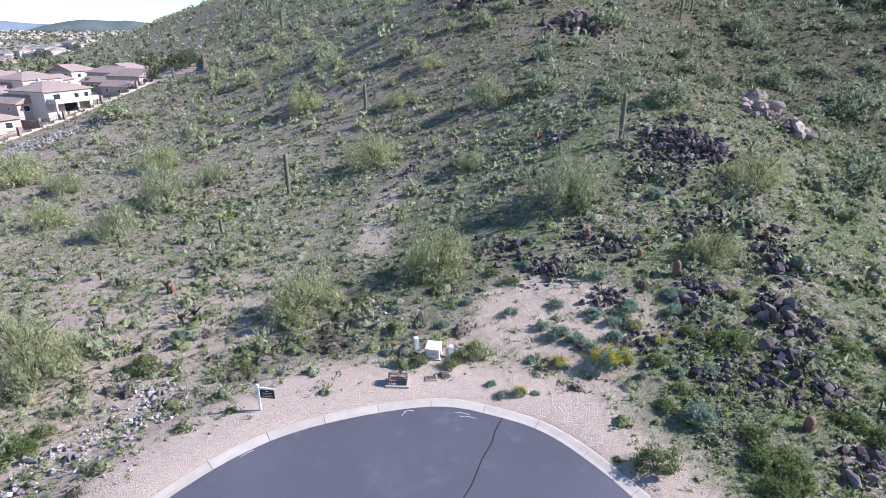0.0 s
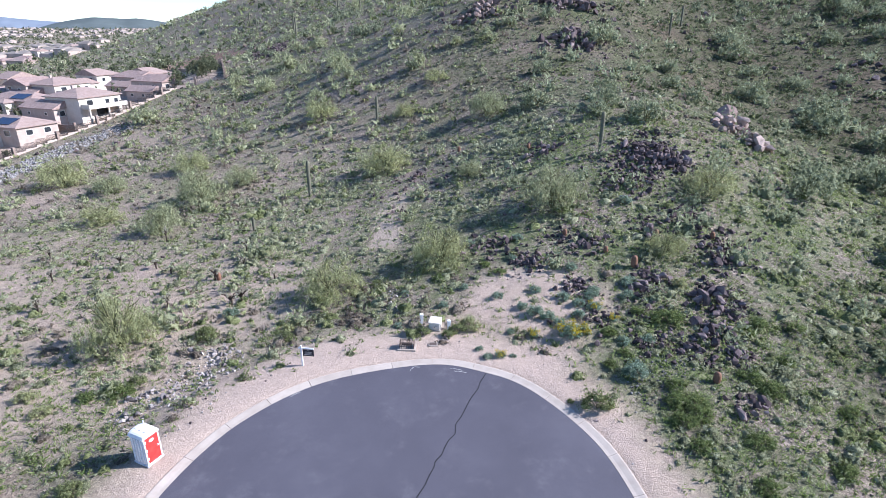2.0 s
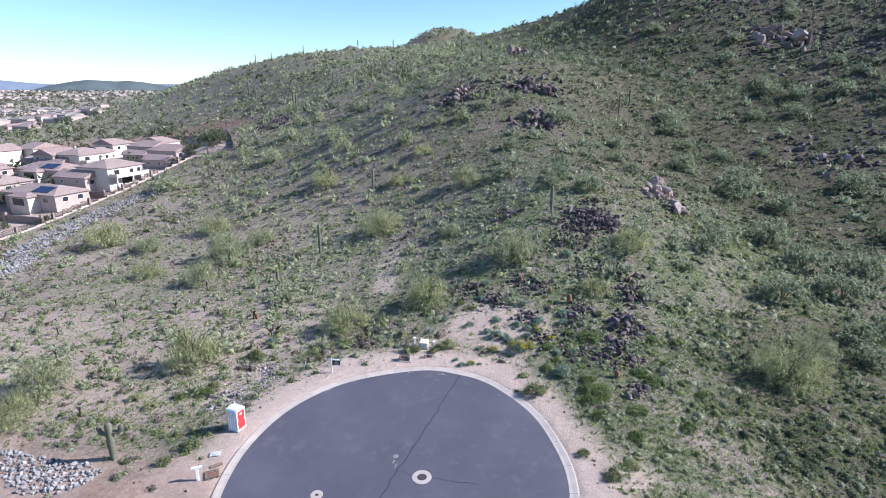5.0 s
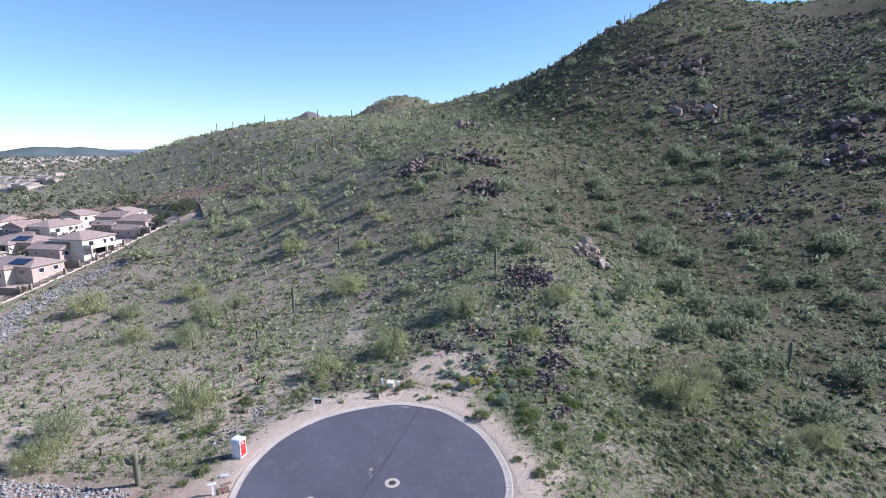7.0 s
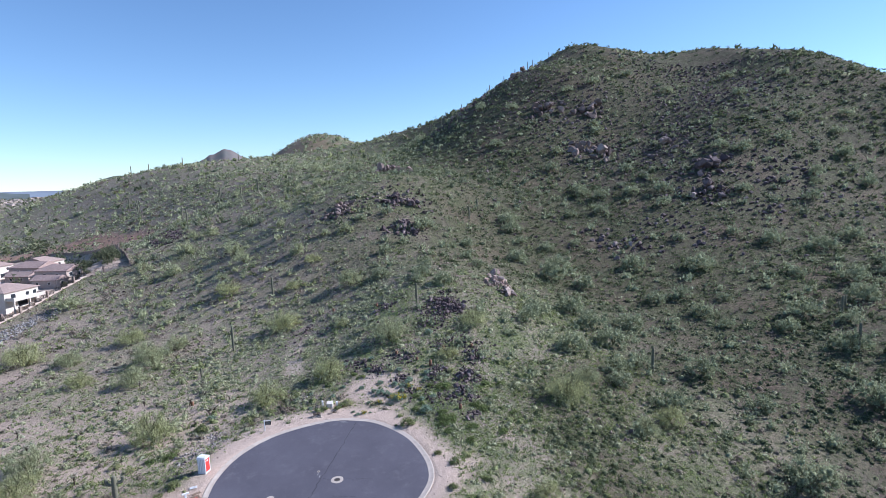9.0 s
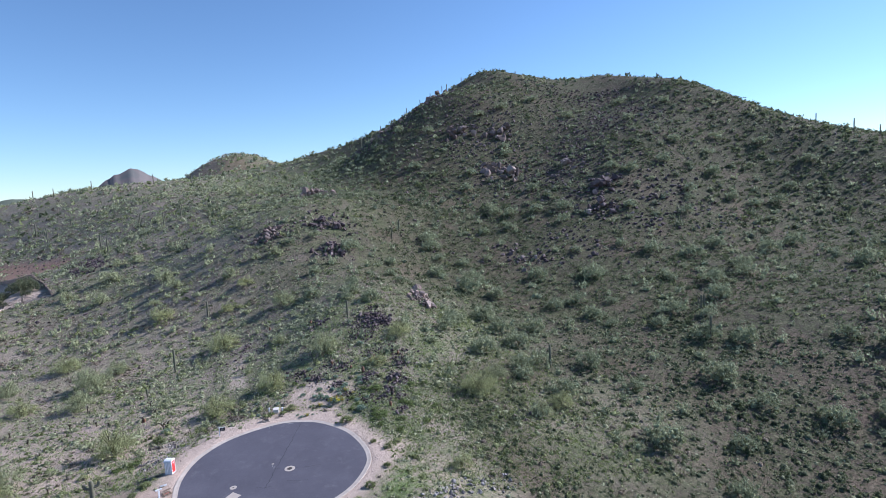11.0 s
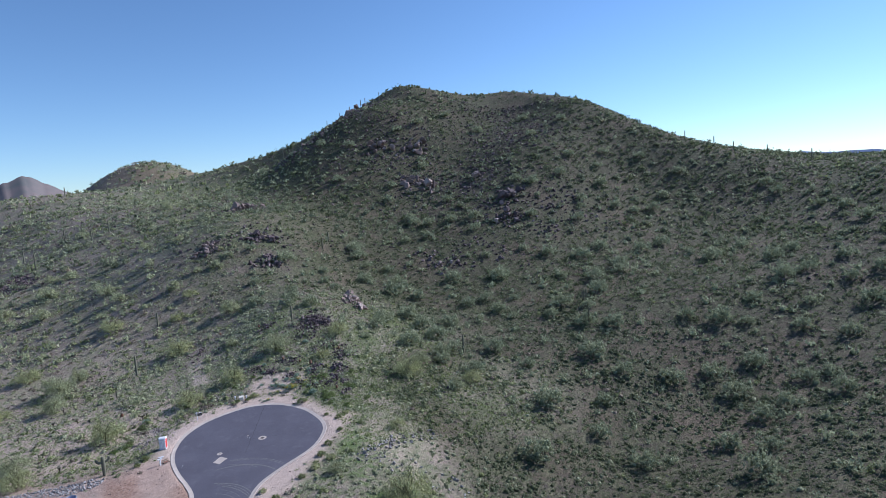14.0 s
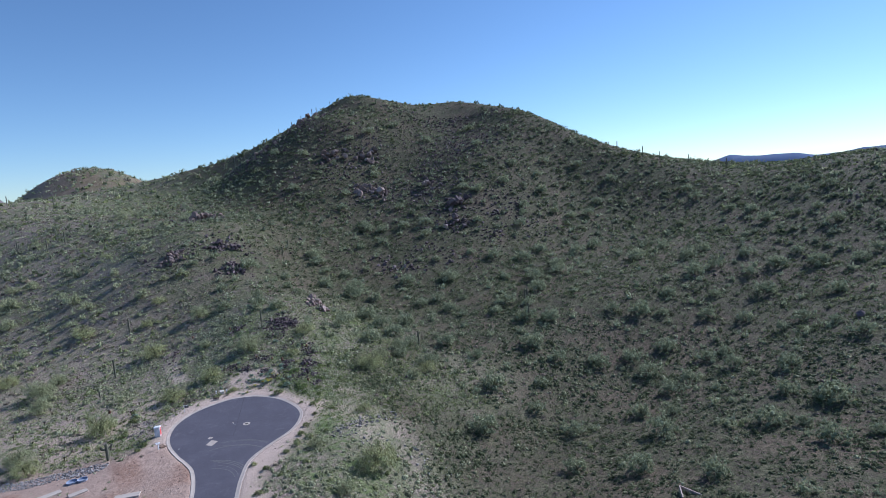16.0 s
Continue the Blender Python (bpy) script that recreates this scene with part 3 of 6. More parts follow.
def build_scrub():
    kinds = {"grey": [], "green": [], "dry": [], "hill": []}
    for r0, r1, gap, k, size, grow in ((0, 82, 0.8, 42, 0.10, 1.15), (82, 140, 0.95, 14, 0.16, 1.35), (140, 240, 1.4, 12, 0.24, 1.6), (240, 420, 2.0, 9, 0.33, 2.1), (420, 700, 5.0, 8, 0.36, 3.6), (700, 1000, 6.5, 8, 0.38, 4.2)):
        lim = r1 + 5
        x, y = scatter(-0.75 * lim, lim, -100, lim - 45, gap)
        keep = in_sector(x, y, r0, r1) & (road_distance(x, y) > 2.3) & ~in_lots(x, y) & facing(x, y) & ((r0 < 700) | (np.abs(x - 10) < 190))
        x, y = x[keep], y[keep]
        s, g, red = land_cover(x, y)
        bare = np.maximum(np.maximum(step(7, 2.5, road_distance(x, y)), 0.9 * step(9, 5, np.hypot(x - 9, (y - 36) * 1.3))), np.where(x < -8, step(20, 6, y + 0.35 * (x + 25)), 0))
        dens = (1.0 - 0.72 * s) * (1 - 0.85 * bare) * (1 - 0.9 * red) * (0.25 + 1.25 * vnoise(x, y, 3.5, 5)) * (1 - 0.9 * np.clip(1.3 * rockiness(x, y), 0, 1))
        keep = rng.random(len(x)) < dens
        x, y, s = x[keep], y[keep], s[keep]
        z = ground(x, y)
        r = grow * (0.17 + 0.72 * rng.random(len(x)) ** 2.3) * (0.75 + 0.6 * vnoise(x, y, 12, 8))
        h = r * rng.uniform(0.5, 0.95, len(x))
        pick = 0.62 * rng.random(len(x)) + 0.5 * (vnoise(x, y, 18, 9) - 0.5) + 0.2
        pick = np.where(rng.random(len(x)) < 0.88 * hillside(x, y), 20, pick)
        for name, lo, hi in (("hill", 10, 30), ("grey", -9, 0.60), ("green", 0.60, 0.78), ("dry", 0.76, 9)):
            m = (pick >= lo) & (pick < hi)
            p = np.stack([x[m], y[m], z[m] - 0.05 * r[m]], 1)
            if r1 < 150:
                kinds[name].append(mounds(p, 0.72 * r[m], 0.72 * h[m]))
            kinds[name].append(loose(leaf_cloud(p, r[m], h[m], k, size * np.ones(m.sum()), 1.9, 0.45)))
    for name, mat, label in (("grey", SCRUB_GREY, "low grey-green bursage bushes over the desert slope"), ("green", SCRUB_GREEN, "green creosote and spring growth over the slope"),
                             ("hill", SCRUB_HILL, "dark olive low bushes crowded over the hillside"), ("dry", SCRUB_DRY, "dry brown twiggy shrubs over the stony slope")):
        tagged(new(name + "_scrub", indexed(name + "_scrub", *join(kinds[name]), mat, True)), label, "scrub", kind="stuff")


build_scrub()


def build_grass():
    """Low spring grass and seedlings."""
    x, y = scatter(-60, 60, -5, 75, 0.5)
    d = road_distance(x, y)
    lush = np.maximum(np.exp(-((x + 27) ** 2 / 60 + (y - 21) ** 2 / 40)), np.exp(-((x - 21) ** 2 / 60 + (y - 23) ** 2 / 90)))
    keep = (d > 2.0) & ~in_lots(x, y) & (rng.random(len(x)) < (0.12 + 0.2 * vnoise(x, y, 6, 3) + 0.3 * step(6, 20, x) + 0.8 * lush) * step(2, 5, d)) & in_sector(x, y, 0, 130) & ((x > -16) | (y > 16) | (lush > 0.4))
    x, y = x[keep][:22000], y[keep][:22000]
    p = np.stack([x, y, ground(x, y)], 1)
    r = rng.uniform(0.15, 0.45, len(x))
    tri = leaf_cloud(p, r, 0.75 * r, 9, 0.14 * np.ones(len(x)), 4.5, 0.7)
    tagged(new("grass", soup("grass", tri, LUSH_GRASS)), "thin fresh green grass between the desert bushes", "grass", kind="stuff")


build_grass()


# -- rocks --
def rock_shape(seed, flat=0.75):
    """An angular rock: vertices and triangles of a convex hull, about 1 m across."""
    r = random.Random(seed)
    bm = bmesh.new()
    for i in range(15):
        v = Vector((r.gauss(0, 1), r.gauss(0, 1), r.gauss(0, 1))).normalized()
        bm.verts.new((v.x * 0.5 * r.uniform(0.8, 1.15), v.y * 0.42 * r.uniform(0.8, 1.15), v.z * 0.5 * flat * r.uniform(0.8, 1.1)))
    bmesh.ops.convex_hull(bm, input=bm.verts[:])
    bmesh.ops.delete(bm, geom=[v for v in bm.verts if not v.link_faces], context="VERTS")
    bmesh.ops.triangulate(bm, faces=bm.faces[:])
    bm.verts.index_update()
    v = np.array([p.co for p in bm.verts])
    f = np.array([[q.index for q in p.verts] for p in bm.faces])
    bm.free()
    return v, f


SHAPES = [rock_shape(k, 0.6 + 0.07 * (k % 6)) for k in range(12)]


def stones(name, x, y, size, mat, label, sink=0.15):
    """Loose stones joined into one mesh."""
    z = ground(x, y)
    vs, fs, base = [], [], 0
    which = rng.integers(0, len(SHAPES), len(x))
    for k, (v, f) in enumerate(SHAPES):
        m = np.nonzero(which == k)[0]
        if not len(m):
            continue
        a, tilt = rng.uniform(0, 6.28, len(m)), rng.normal(0, 0.35, len(m))
        c, s = np.cos(a)[:, None], np.sin(a)[:, None]
        vx, vy, vz = v[None, :, 0], v[None, :, 1], v[None, :, 2]
        vy, vz = vy * np.cos(tilt)[:, None] - vz * np.sin(tilt)[:, None], vy * np.sin(tilt)[:, None] + vz * np.cos(tilt)[:, None]
        sc = size[m][:, None]
        p = np.stack([x[m][:, None] + sc * (c * vx - s * vy), y[m][:, None] + sc * (s * vx + c * vy), z[m][:, None] + sc * (vz + 0.3 - sink)], -1)
        vs.append(p.reshape(-1, 3))
        fs.append((f[None] + (base + np.arange(len(m)) * len(v))[:, None, None]).reshape(-1, 3))
        base += len(m) * len(v)
    return tagged(new(name, indexed(name, np.concatenate(vs), np.concatenate(fs), mat)), label, "stones", kind="stuff")


def build_stones():
    xs, ys, ss = [], [], []
    for r0, r1, gap, lo, hi in ((0, 90, 0.75, 0.10, 0.45), (90, 180, 1.5, 0.3, 0.9), (180, 430, 2.6, 0.8, 2.6)):
        x, y = scatter(-0.75 * r1, r1, -100, r1 - 45, gap)
        keep = in_sector(x, y, r0, r1) & (road_distance(x, y) > 1.2) & ~in_lots(x, y)
        x, y = x[keep], y[keep]
        s, g, red = land_cover(x, y)
        dens = 0.05 + 0.10 * vnoise(x, y, 9, 31) ** 2 + (1.1 if r0 < 90 else 1.7) * np.clip(rockiness(x, y), 0, 1) + 0.10 * red
        keep = rng.random(len(x)) < dens * (1 - 0.6 * step(4, 1, road_distance(x, y)))
        x, y = x[keep], y[keep]
        xs.append(x), ys.append(y), ss.append(lo + (hi - lo) * rng.random(len(x)) ** 2.2 * (0.6 + 0.6 * rockiness(x, y)))
    x, y, s = map(np.concatenate, (xs, ys, ss))
    stones("dark_stones", x, y, s, DARK_ROCK, "dark varnished stones strewn over the slope")
    # rocky patches above the cul-de-sac
    xs, ys, ss = [], [], []
    for cx, cy, sp, n in ((26.8, 67, 2.4, 110), (26.8, 63, 2.8, 190), (28.6, 60.5, 2.4, 130), (22.4, 61.5, 2.2, 110), (21.8, 55.8, 2.4, 150), (24, 57.7, 2.2, 120), (26, 49.2, 2.2, 110), (21.8, 47.1, 1.8, 70), (14.3, 44.4, 1.9, 80),
                          (11.6, 47, 1.8, 50), (5.1, 46, 1.6, 60), (8.5, 42, 1.5, 80), (12.7, 37.2, 1.4, 110), (19, 38.3, 1.3, 90), (28.3, 44.8, 1.9, 90), (27.5, 41.6, 1.9, 120), (24.9, 36.4, 1.6, 70), (25.4, 33.6, 1.1, 50),
                          (22, 30.2, 1.4, 70), (19, 28, 1.5, 80), (22.7, 27, 1.2, 60), (16.8, 29, 1.7, 80), (20.8, 22, 1.0, 40), (14, 68.2, 2.0, 50), (11.8, 72.1, 2.2, 50), (18.1, 70.8, 2.2, 50), (17, 33, 1.6, 60), (13.6, 32.6, 2.2, 90)):
        xs.append(rng.normal(cx, 0.62 * sp, n)), ys.append(rng.normal(cy, 0.62 * sp, n))
        ss.append(0.1 + 0.66 * rng.random(n) ** 2.6)
    x, y, s = map(np.concatenate, (xs, ys, ss))
    stones("rubble", x, y, s, DARK_ROCK, "purple-grey angular rubble round the outcrops")
    xs, ys, ss = [], [], []
    for cx, cy, sp, n in ((-21.8, 22, 1.0, 40), (-22, 24, 1.0, 40), (-20.4, 24.5, 1.2, 60), (-19.4, 26.5, 1.4, 80), (-18.2, 28.6, 1.5, 90), (-19.4, 30.4, 1.3, 60), (-17.3, 27.6, 1.2, 60), (-16.8, 30.6, 1.8, 60), (-18, 23.6, 1.3, 40), (-5, 38, 1.0, 50)):
        xs.append(rng.normal(cx, 0.75 * sp, n)), ys.append(rng.normal(cy, 0.75 * sp, n))
        ss.append(0.08 + 0.34 * rng.random(n) ** 2.4)
    x, y, s = map(np.concatenate, (xs, ys, ss))
    stones("pale_rubble", x, y, s, TAN_ROCK, "scattered pale grey and tan stones beside the shoulder")
    # pale gravel on the shoulder
    x, y = scatter(-40, 32, -16, 50, 0.55)
    d = road_distance(x, y)
    keep = (d > 1.0) & (d < 14) & (rng.random(len(x)) < 0.10)
    x, y = x[keep], y[keep]
    stones("pale_stones", x, y, 0.05 + 0.17 * rng.random(len(x)) ** 2.5, PALE_ROCK, "small pale stones on the sandy shoulder")


build_stones()
ROCK_MESH = {}


def rock_mesh(k, mat):
    if (k, mat.name) not in ROCK_MESH:
        v, f = SHAPES[k]
        ROCK_MESH[k, mat.name] = mesh_from("boulder", v, f, mat)
    return ROCK_MESH[k, mat.name]


def outcrop(x, y, spread, n, big, mat, label, tall=1.0):
    """A pile of angular boulders."""
    z = gz(x, y)
    e = tagged(new("rock_outcrop"), label, "rocks", "rock outcrops on the slope")
    e.location = (x, y, z)
    n = int(n * 1.9)
    px = np.clip(rng.normal(0, 0.6 * spread, n), -1.3 * spread, 1.3 * spread)
    py = np.clip(rng.normal(0, 0.5 * spread, n), -1.3 * spread, 1.3 * spread)
    gzs = ground(x + px, y + py) - z
    for i in range(n):
        s = 1.05 * big * (0.28 + 0.8 * rng.random() ** 1.9)
        ob = under("boulder", rock_mesh(int(rng.integers(0, 12)), mat), e)
        heap = tall * max(0, 1 - math.hypot(px[i], py[i]) / spread) * 0.9 * big
        ob.location = (px[i], py[i], gzs[i] + 0.18 * s + heap * rng.random())
        ob.rotation_euler = (rng.normal(0, 0.45), rng.normal(0, 0.45), rng.uniform(0, 6.28))
        ob.scale = (s * rng.uniform(0.75, 1.5), s * rng.uniform(0.65, 1.0), s * rng.uniform(0.7, 1.6))


DARK = "pile of dark purple-brown angular boulders on the slope"
for x, y, sp, n, big in ((18.1, 35.6, 1.5, 16, 0.85), (19.6, 37.6, 1.1, 8, 0.9), (23.6, 34.6, 2.5, 26, 1.0), (24.6, 32.6, 1.4, 12, 0.8), (21.4, 29.8, 2.3, 26, 0.9), (19.3, 28.1, 1.3, 9, 0.7),
                         (22.0, 27.3, 1.3, 9, 0.8), (21.3, 21.6, 1.2, 6, 1.1), (25.9, 63.2, 4.2, 64, 1.05), (28.0, 60.2, 3.2, 44, 1.05), (21.7, 55.4, 3.8, 34, 0.75), (5.3, 45.8, 2.8, 18, 0.8)):
    outcrop(x, y, sp, n, big, DARK_ROCK, DARK)
for x, y, sp, n, big in ((8.9, 42.2, 1.7, 14, 0.8), (13.0, 68.6, 3.0, 16, 1.0), (15.3, 44.5, 1.8, 12, 0.8), (21.4, 45.5, 1.5, 9, 1.0), (25.6, 47.2, 2.0, 11, 0.9), (27.1, 41.5, 2.6, 18, 0.9),
                         (12.4, 37.0, 1.3, 14, 0.45), (-4.9, 73.5, 2.0, 9, 0.8), (-6.0, 60.5, 1.6, 10, 0.7), (99.9, 108.2, 5.5, 14, 2.0), (44, 15.5, 2.2, 12, 0.8), (50, 17, 1.6, 10, 0.8)):
    outcrop(x, y, sp, n, big, DARK_ROCK, DARK)
for x, y, sp, n, big in ((8.1, 138.5, 4.5, 34, 1.6), (27.8, 122.6, 5.5, 40, 1.5), (34, 200, 8, 26, 3.2), (30, 140.5, 7, 46, 1.7), (140, 216, 8, 14, 3.4), (164, 253, 9, 14, 3.8), (142, 258, 11, 18, 4),
                         (166, 150, 7, 12, 3.2), (150, 132, 8, 14, 3.2), (106, 330, 12, 14, 2.2), (145, 202, 8, 12, 3.5), (160, 362, 10, 14, 4.2), (171, 187, 7, 10, 3.2)):
    outcrop(x, y, sp, n, 1.35 * big, RED_ROCK if y > 180 or x < 20 else DARK_ROCK, "weathered reddish-brown boulder outcrop high on the hillside")
outcrop(152.7, -56.1, 0.5, 1, 5.5, DARK_ROCK, "large dark rounded boulder alone on the hillside", 0.0)
outcrop(148, -66, 0.8, 1, 2.6, PALE_ROCK, "single pale boulder on the hillside", 0.0)
PALE_LABEL = "heap of large pale tan and pinkish boulders on the spur"
for x, y, sp, n, big in ((45.8, 83.9, 0.8, 3, 2.8), (44.8, 76.8, 2.8, 24, 1.8), (44.5, 70.9, 1.8, 12, 2.1), (45.3, 80.5, 2.0, 16, 1.7)):
    outcrop(x, y, sp, n, big, PINK_ROCK, PALE_LABEL)
for x, y, sp, n, big in ((-21.9, 22.0, 0.7, 4, 0.6), (-22.0, 24.1, 0.7, 3, 0.95), (-21.3, 25.1, 0.6, 2, 1.0), (-20.3, 24.4, 0.6, 2, 0.8), (-20.8, 23.3, 0.5, 2, 0.85), (-20.6, 28.6, 0.5, 2, 0.8), (-20.9, 30.8, 0.6, 2, 0.75),
                         (-18.7, 30.8, 1.2, 4, 0.55), (-18.3, 29.0, 0.8, 4, 0.55), (-17.9, 24.4, 0.6, 2, 0.55), (-18.8, 27.4, 1.2, 5, 0.42), (-15.8, 32.5, 0.4, 1, 0.5), (-10.7, 31.4, 0.3, 1, 0.6), (-5.1, 38, 1.3, 8, 0.4)):
    outcrop(x, y, sp, n, big, TAN_ROCK, "pale grey and tan boulders beside the sandy shoulder", 0.15)


# -- palo verde trees --
def tube(path, radii, n=6):
    """A tapered tube along a path."""
    path = np.array(path, float)
    t = unit(np.gradient(path, axis=0))
    side = unit(np.cross(t, np.array([0.3, 0.9, 0.25])))
    other = np.cross(t, side)
    a = np.linspace(0, 2 * np.pi, n, False)
    v = (path[:, None] + np.array(radii)[:, None, None] * (np.cos(a)[None, :, None] * side[:, None] + np.sin(a)[None, :, None] * other[:, None])).reshape(-1, 3)
    f = [(i * n + j, i * n + (j + 1) % n, (i + 1) * n + (j + 1) % n) for i in range(len(path) - 1) for j in range(n)]
    f += [(i * n + j, (i + 1) * n + (j + 1) % n, (i + 1) * n + j) for i in range(len(path) - 1) for j in range(n)]
    return v, np.array(f)


def palo_variant(seed, tips=46, per=62, leaf=0.105, long=3.6, up=0.6):
    """Meshes of the limbs and the twiggy crown of a tree one metre in radius."""
    r = np.random.default_rng(seed)
    limbs, ends = [], []
    fine = per > 100
    for k in range(7 if fine else 5):
        az, lean = k * (0.9 if fine else 1.26) + r.uniform(-0.3, 0.3), r.uniform(0.25, 0.95)
        end = np.array([math.cos(az) * lean * 0.62, math.sin(az) * lean * 0.62, r.uniform(0.62, 0.95)])
        mid = end * np.array([0.35, 0.35, 0.45]) + r.normal(0, 0.03, 3)
        limbs.append(tube([(0.02 * math.cos(az), 0.02 * math.sin(az), -0.06), mid * 0.5, mid, (mid + end) / 2 + r.normal(0, 0.03, 3), end], [0.034, 0.028, 0.021, 0.014, 0.006], 6 if fine else 3))
        ends.append(end)
        for q in range(3 if fine else 0):
            e2 = end * r.uniform(0.7, 1.0) + np.array([r.normal(0, 0.25), r.normal(0, 0.25), r.uniform(-0.1, 0.2)])
            s0 = mid + (end - mid) * r.uniform(0.2, 0.7)
            limbs.append(tube([s0, (s0 + e2) / 2 + r.normal(0, 0.02, 3), e2], [0.013, 0.009, 0.004], 3))
    c = []
    for k in range(tips):
        az, cz = r.uniform(0, 6.283), r.uniform(0.0, 1.0)
        q = r.uniform(0.45, 0.95)
        lump = 0.95 + 0.13 * math.sin(3 * az + seed) + r.normal(0, 0.06)
        c.append((math.cos(az) * math.sqrt(1 - cz * cz) * q * lump, math.sin(az) * math.sqrt(1 - cz * cz) * q * lump, 0.14 + 0.86 * cz * q * lump))
    c = np.array(c)
    rad = r.uniform(0.16, 0.30, tips)
    tri = leaf_cloud(c, rad, rad * 1.1, per, leaf * np.ones(tips), long, up, -0.8)
    return indexed("limbs", *join(limbs), BARK), join([mounds(c - [0, 0, 0.05], (0.3 if fine else 0.5) * rad, (0.36 if fine else 0.55) * rad), loose(tri)])


def palo_tree(k, mat, label):
    limbs, tri = PALO_SHAPES[k]
    tree = tagged(new("palo_verde_tree"), label, "tree", "palo verde trees on the slope")
    under("trunk", limbs, tree)
    under("crown", indexed("crown", *tri, mat, True), tree)
    return tree


PALO_SHAPES = [palo_variant(s, 72, 120, 0.035, 4.6) for s in (3, 5, 8, 13)] + [palo_variant(s, 40, 34, 0.115, 2.1, 0.35) for s in (21, 34, 55, 89)]
PALO_KIND = [palo_tree(k, (PALO_DULL, PALO)[k % 2] if k < 4 else (PALO_HILL, PALO_DULL)[k % 2], "airy palo verde tree with many fine yellow-green twigs" if k % 2 else "rounded grey-green palo verde tree with dense fine twigs") for k in range(8)]
# x, y and width
ROUND_TREES = [(-27.9, 32.0, 6.4), (-43, 27.7, 7.0), (-41.5, 20.3, 5.4), (-11.2, 39.8, 6.4), (-0.2, 44.2, 5.8), (12.5, 52.6, 8.0), (6.7, -26.4, 4.1), (16.2, -20.0, 8.3), (7.9, -9.6, 3.5), (52.5, -39.6, 5.8), (25.0, 2.4, 3.7),
               (48.7, -14.3, 8.8), (57.7, -51.8, 7.6), (60.4, -65.7, 5.5), (67.0, -26.1, 6.1), (67.6, -13.2, 5.9), (47.4, 14.8, 4.2), (76.5, -44.4, 7.6), (64.9, 1.2, 8.3), (39.2, 25.6, 7.5),
               (52.7, 16.9, 5.0), (85.4, -31.9, 6.4), (57.3, 21.6, 6.8), (87.8, -39.1, 5.5), (45.6, 31.2, 5.4), (78.5, -3.2, 5.0), (87.9, -61.8, 7.1), (22.1, 42.0, 4.1), (85.6, -74.3, 5.9),
               (52.4, 30.5, 5.4), (90.0, -67.9, 4.0), (72.6, 18.6, 5.6)]
SPUR_TREES = [(54.5, 35.7, 6.3), (93.2, -79.7, 4.3), (37.9, 49.2, 2.6), (49.5, 44.6, 7.2), (101.4, -30.4, 6.9), (60.3, 37.9, 5.3), (30.9, 53.8, 6.6), (70.8, 31.8, 7.1), (104.1, -58.1, 5.9),
              (103.6, -67.6, 7.9), (93.8, 4.5, 5.3), (108.8, -30.9, 6.2), (102.4, -4.8, 7.8), (60.5, 47.7, 7.6), (93.3, 14.6, 10.5), (44.3, 56.8, 5.8), (108.9, -18.0, 8.3), (3.3, 68.2, 3.8),
              (-40.3, 64.1, 6.8), (112.4, -9.3, 7.9), (49.0, 62.8, 6.3), (60.2, 57.1, 8.1), (119.2, -52.0, 6.5), (119.8, -38.0, 6.3), (29.2, 74.1, 6.1), (70.2, 56.4, 8.2), (23.5, 77.7, 4.5),
              (124.1, -27.1, 6.4), (-9.9, 80.2, 8.1), (-52.1, 69.6, 5.9)]
HOLLOW_TREES = [(60.2, 66.4, 7.9), (-39.7, 77.4, 8.8), (124.8, -13.2, 7.2), (128.6, -30.5, 5.4), (25.4, 82.2, 5.6), (106.2, 31.3, 7.4), (112.1, 24.2, 7.1), (92.2, 51.3, 3.9), (-35.6, 83.9, 5.9),
                (102.5, 43.8, 5.4), (15.6, 90.2, 5.7), (27.8, 90.5, 4.3), (7.1, 93.3, 7.2), (91.9, 58.6, 6.6), (141.5, -60.7, 6.7), (85.6, 69.8, 6.2), (-59.8, 85.6, 6.6), (43.7, 92.7, 4.0),
                (132.6, 13.3, 6.2), (116.8, 41.2, 5.4), (111.5, 48.8, 10.5), (145.6, -39.0, 4.8), (138.2, 5.4, 10.1), (93.4, 69.7, 6.0), (-48.9, 94.7, 6.7), (-8.6, 103.0, 4.5), (72.8, 84.5, 6.9),
                (149.1, -52.2, 4.8), (142.5, -0.2, 5.0), (102.3, 64.3, 4.3)]
LOWER_TREES = [(42.5, 100.4, 4.8), (66.9, 91.5, 10.5), (153.2, -41.6, 6.9), (18.8, 107.9, 4.6), (150.9, -12.6, 6.2), (153.4, -24.3, 6.5), (-72.7, 92.2, 9.4), (-27.1, 111.4, 7.1), (-2.7, 114.0, 5.5),
               (130.7, 49.2, 9.5), (71.6, 100.7, 10.5), (61.1, 106.3, 7.2), (156.5, 6.3, 5.3), (46.6, 113.6, 4.8), (-6.8, 121.5, 6.0), (93.6, 93.6, 8.1), (26.2, 123.0, 3.5), (110.4, 84.5, 10.5),
               (166.3, -6.8, 5.2), (8.7, 125.8, 5.7), (-30.2, 123.4, 4.8), (33.3, 122.9, 8.0), (1.9, 126.4, 3.6), (130.6, 69.5, 4.7), (140.3, 60.3, 10.5), (14.2, 130.3, 4.8), (74.9, 115.6, 5.9),
               (-24.6, 130.8, 6.3), (177.8, -42.3, 7.7), (176.7, -20.1, 10.5)]
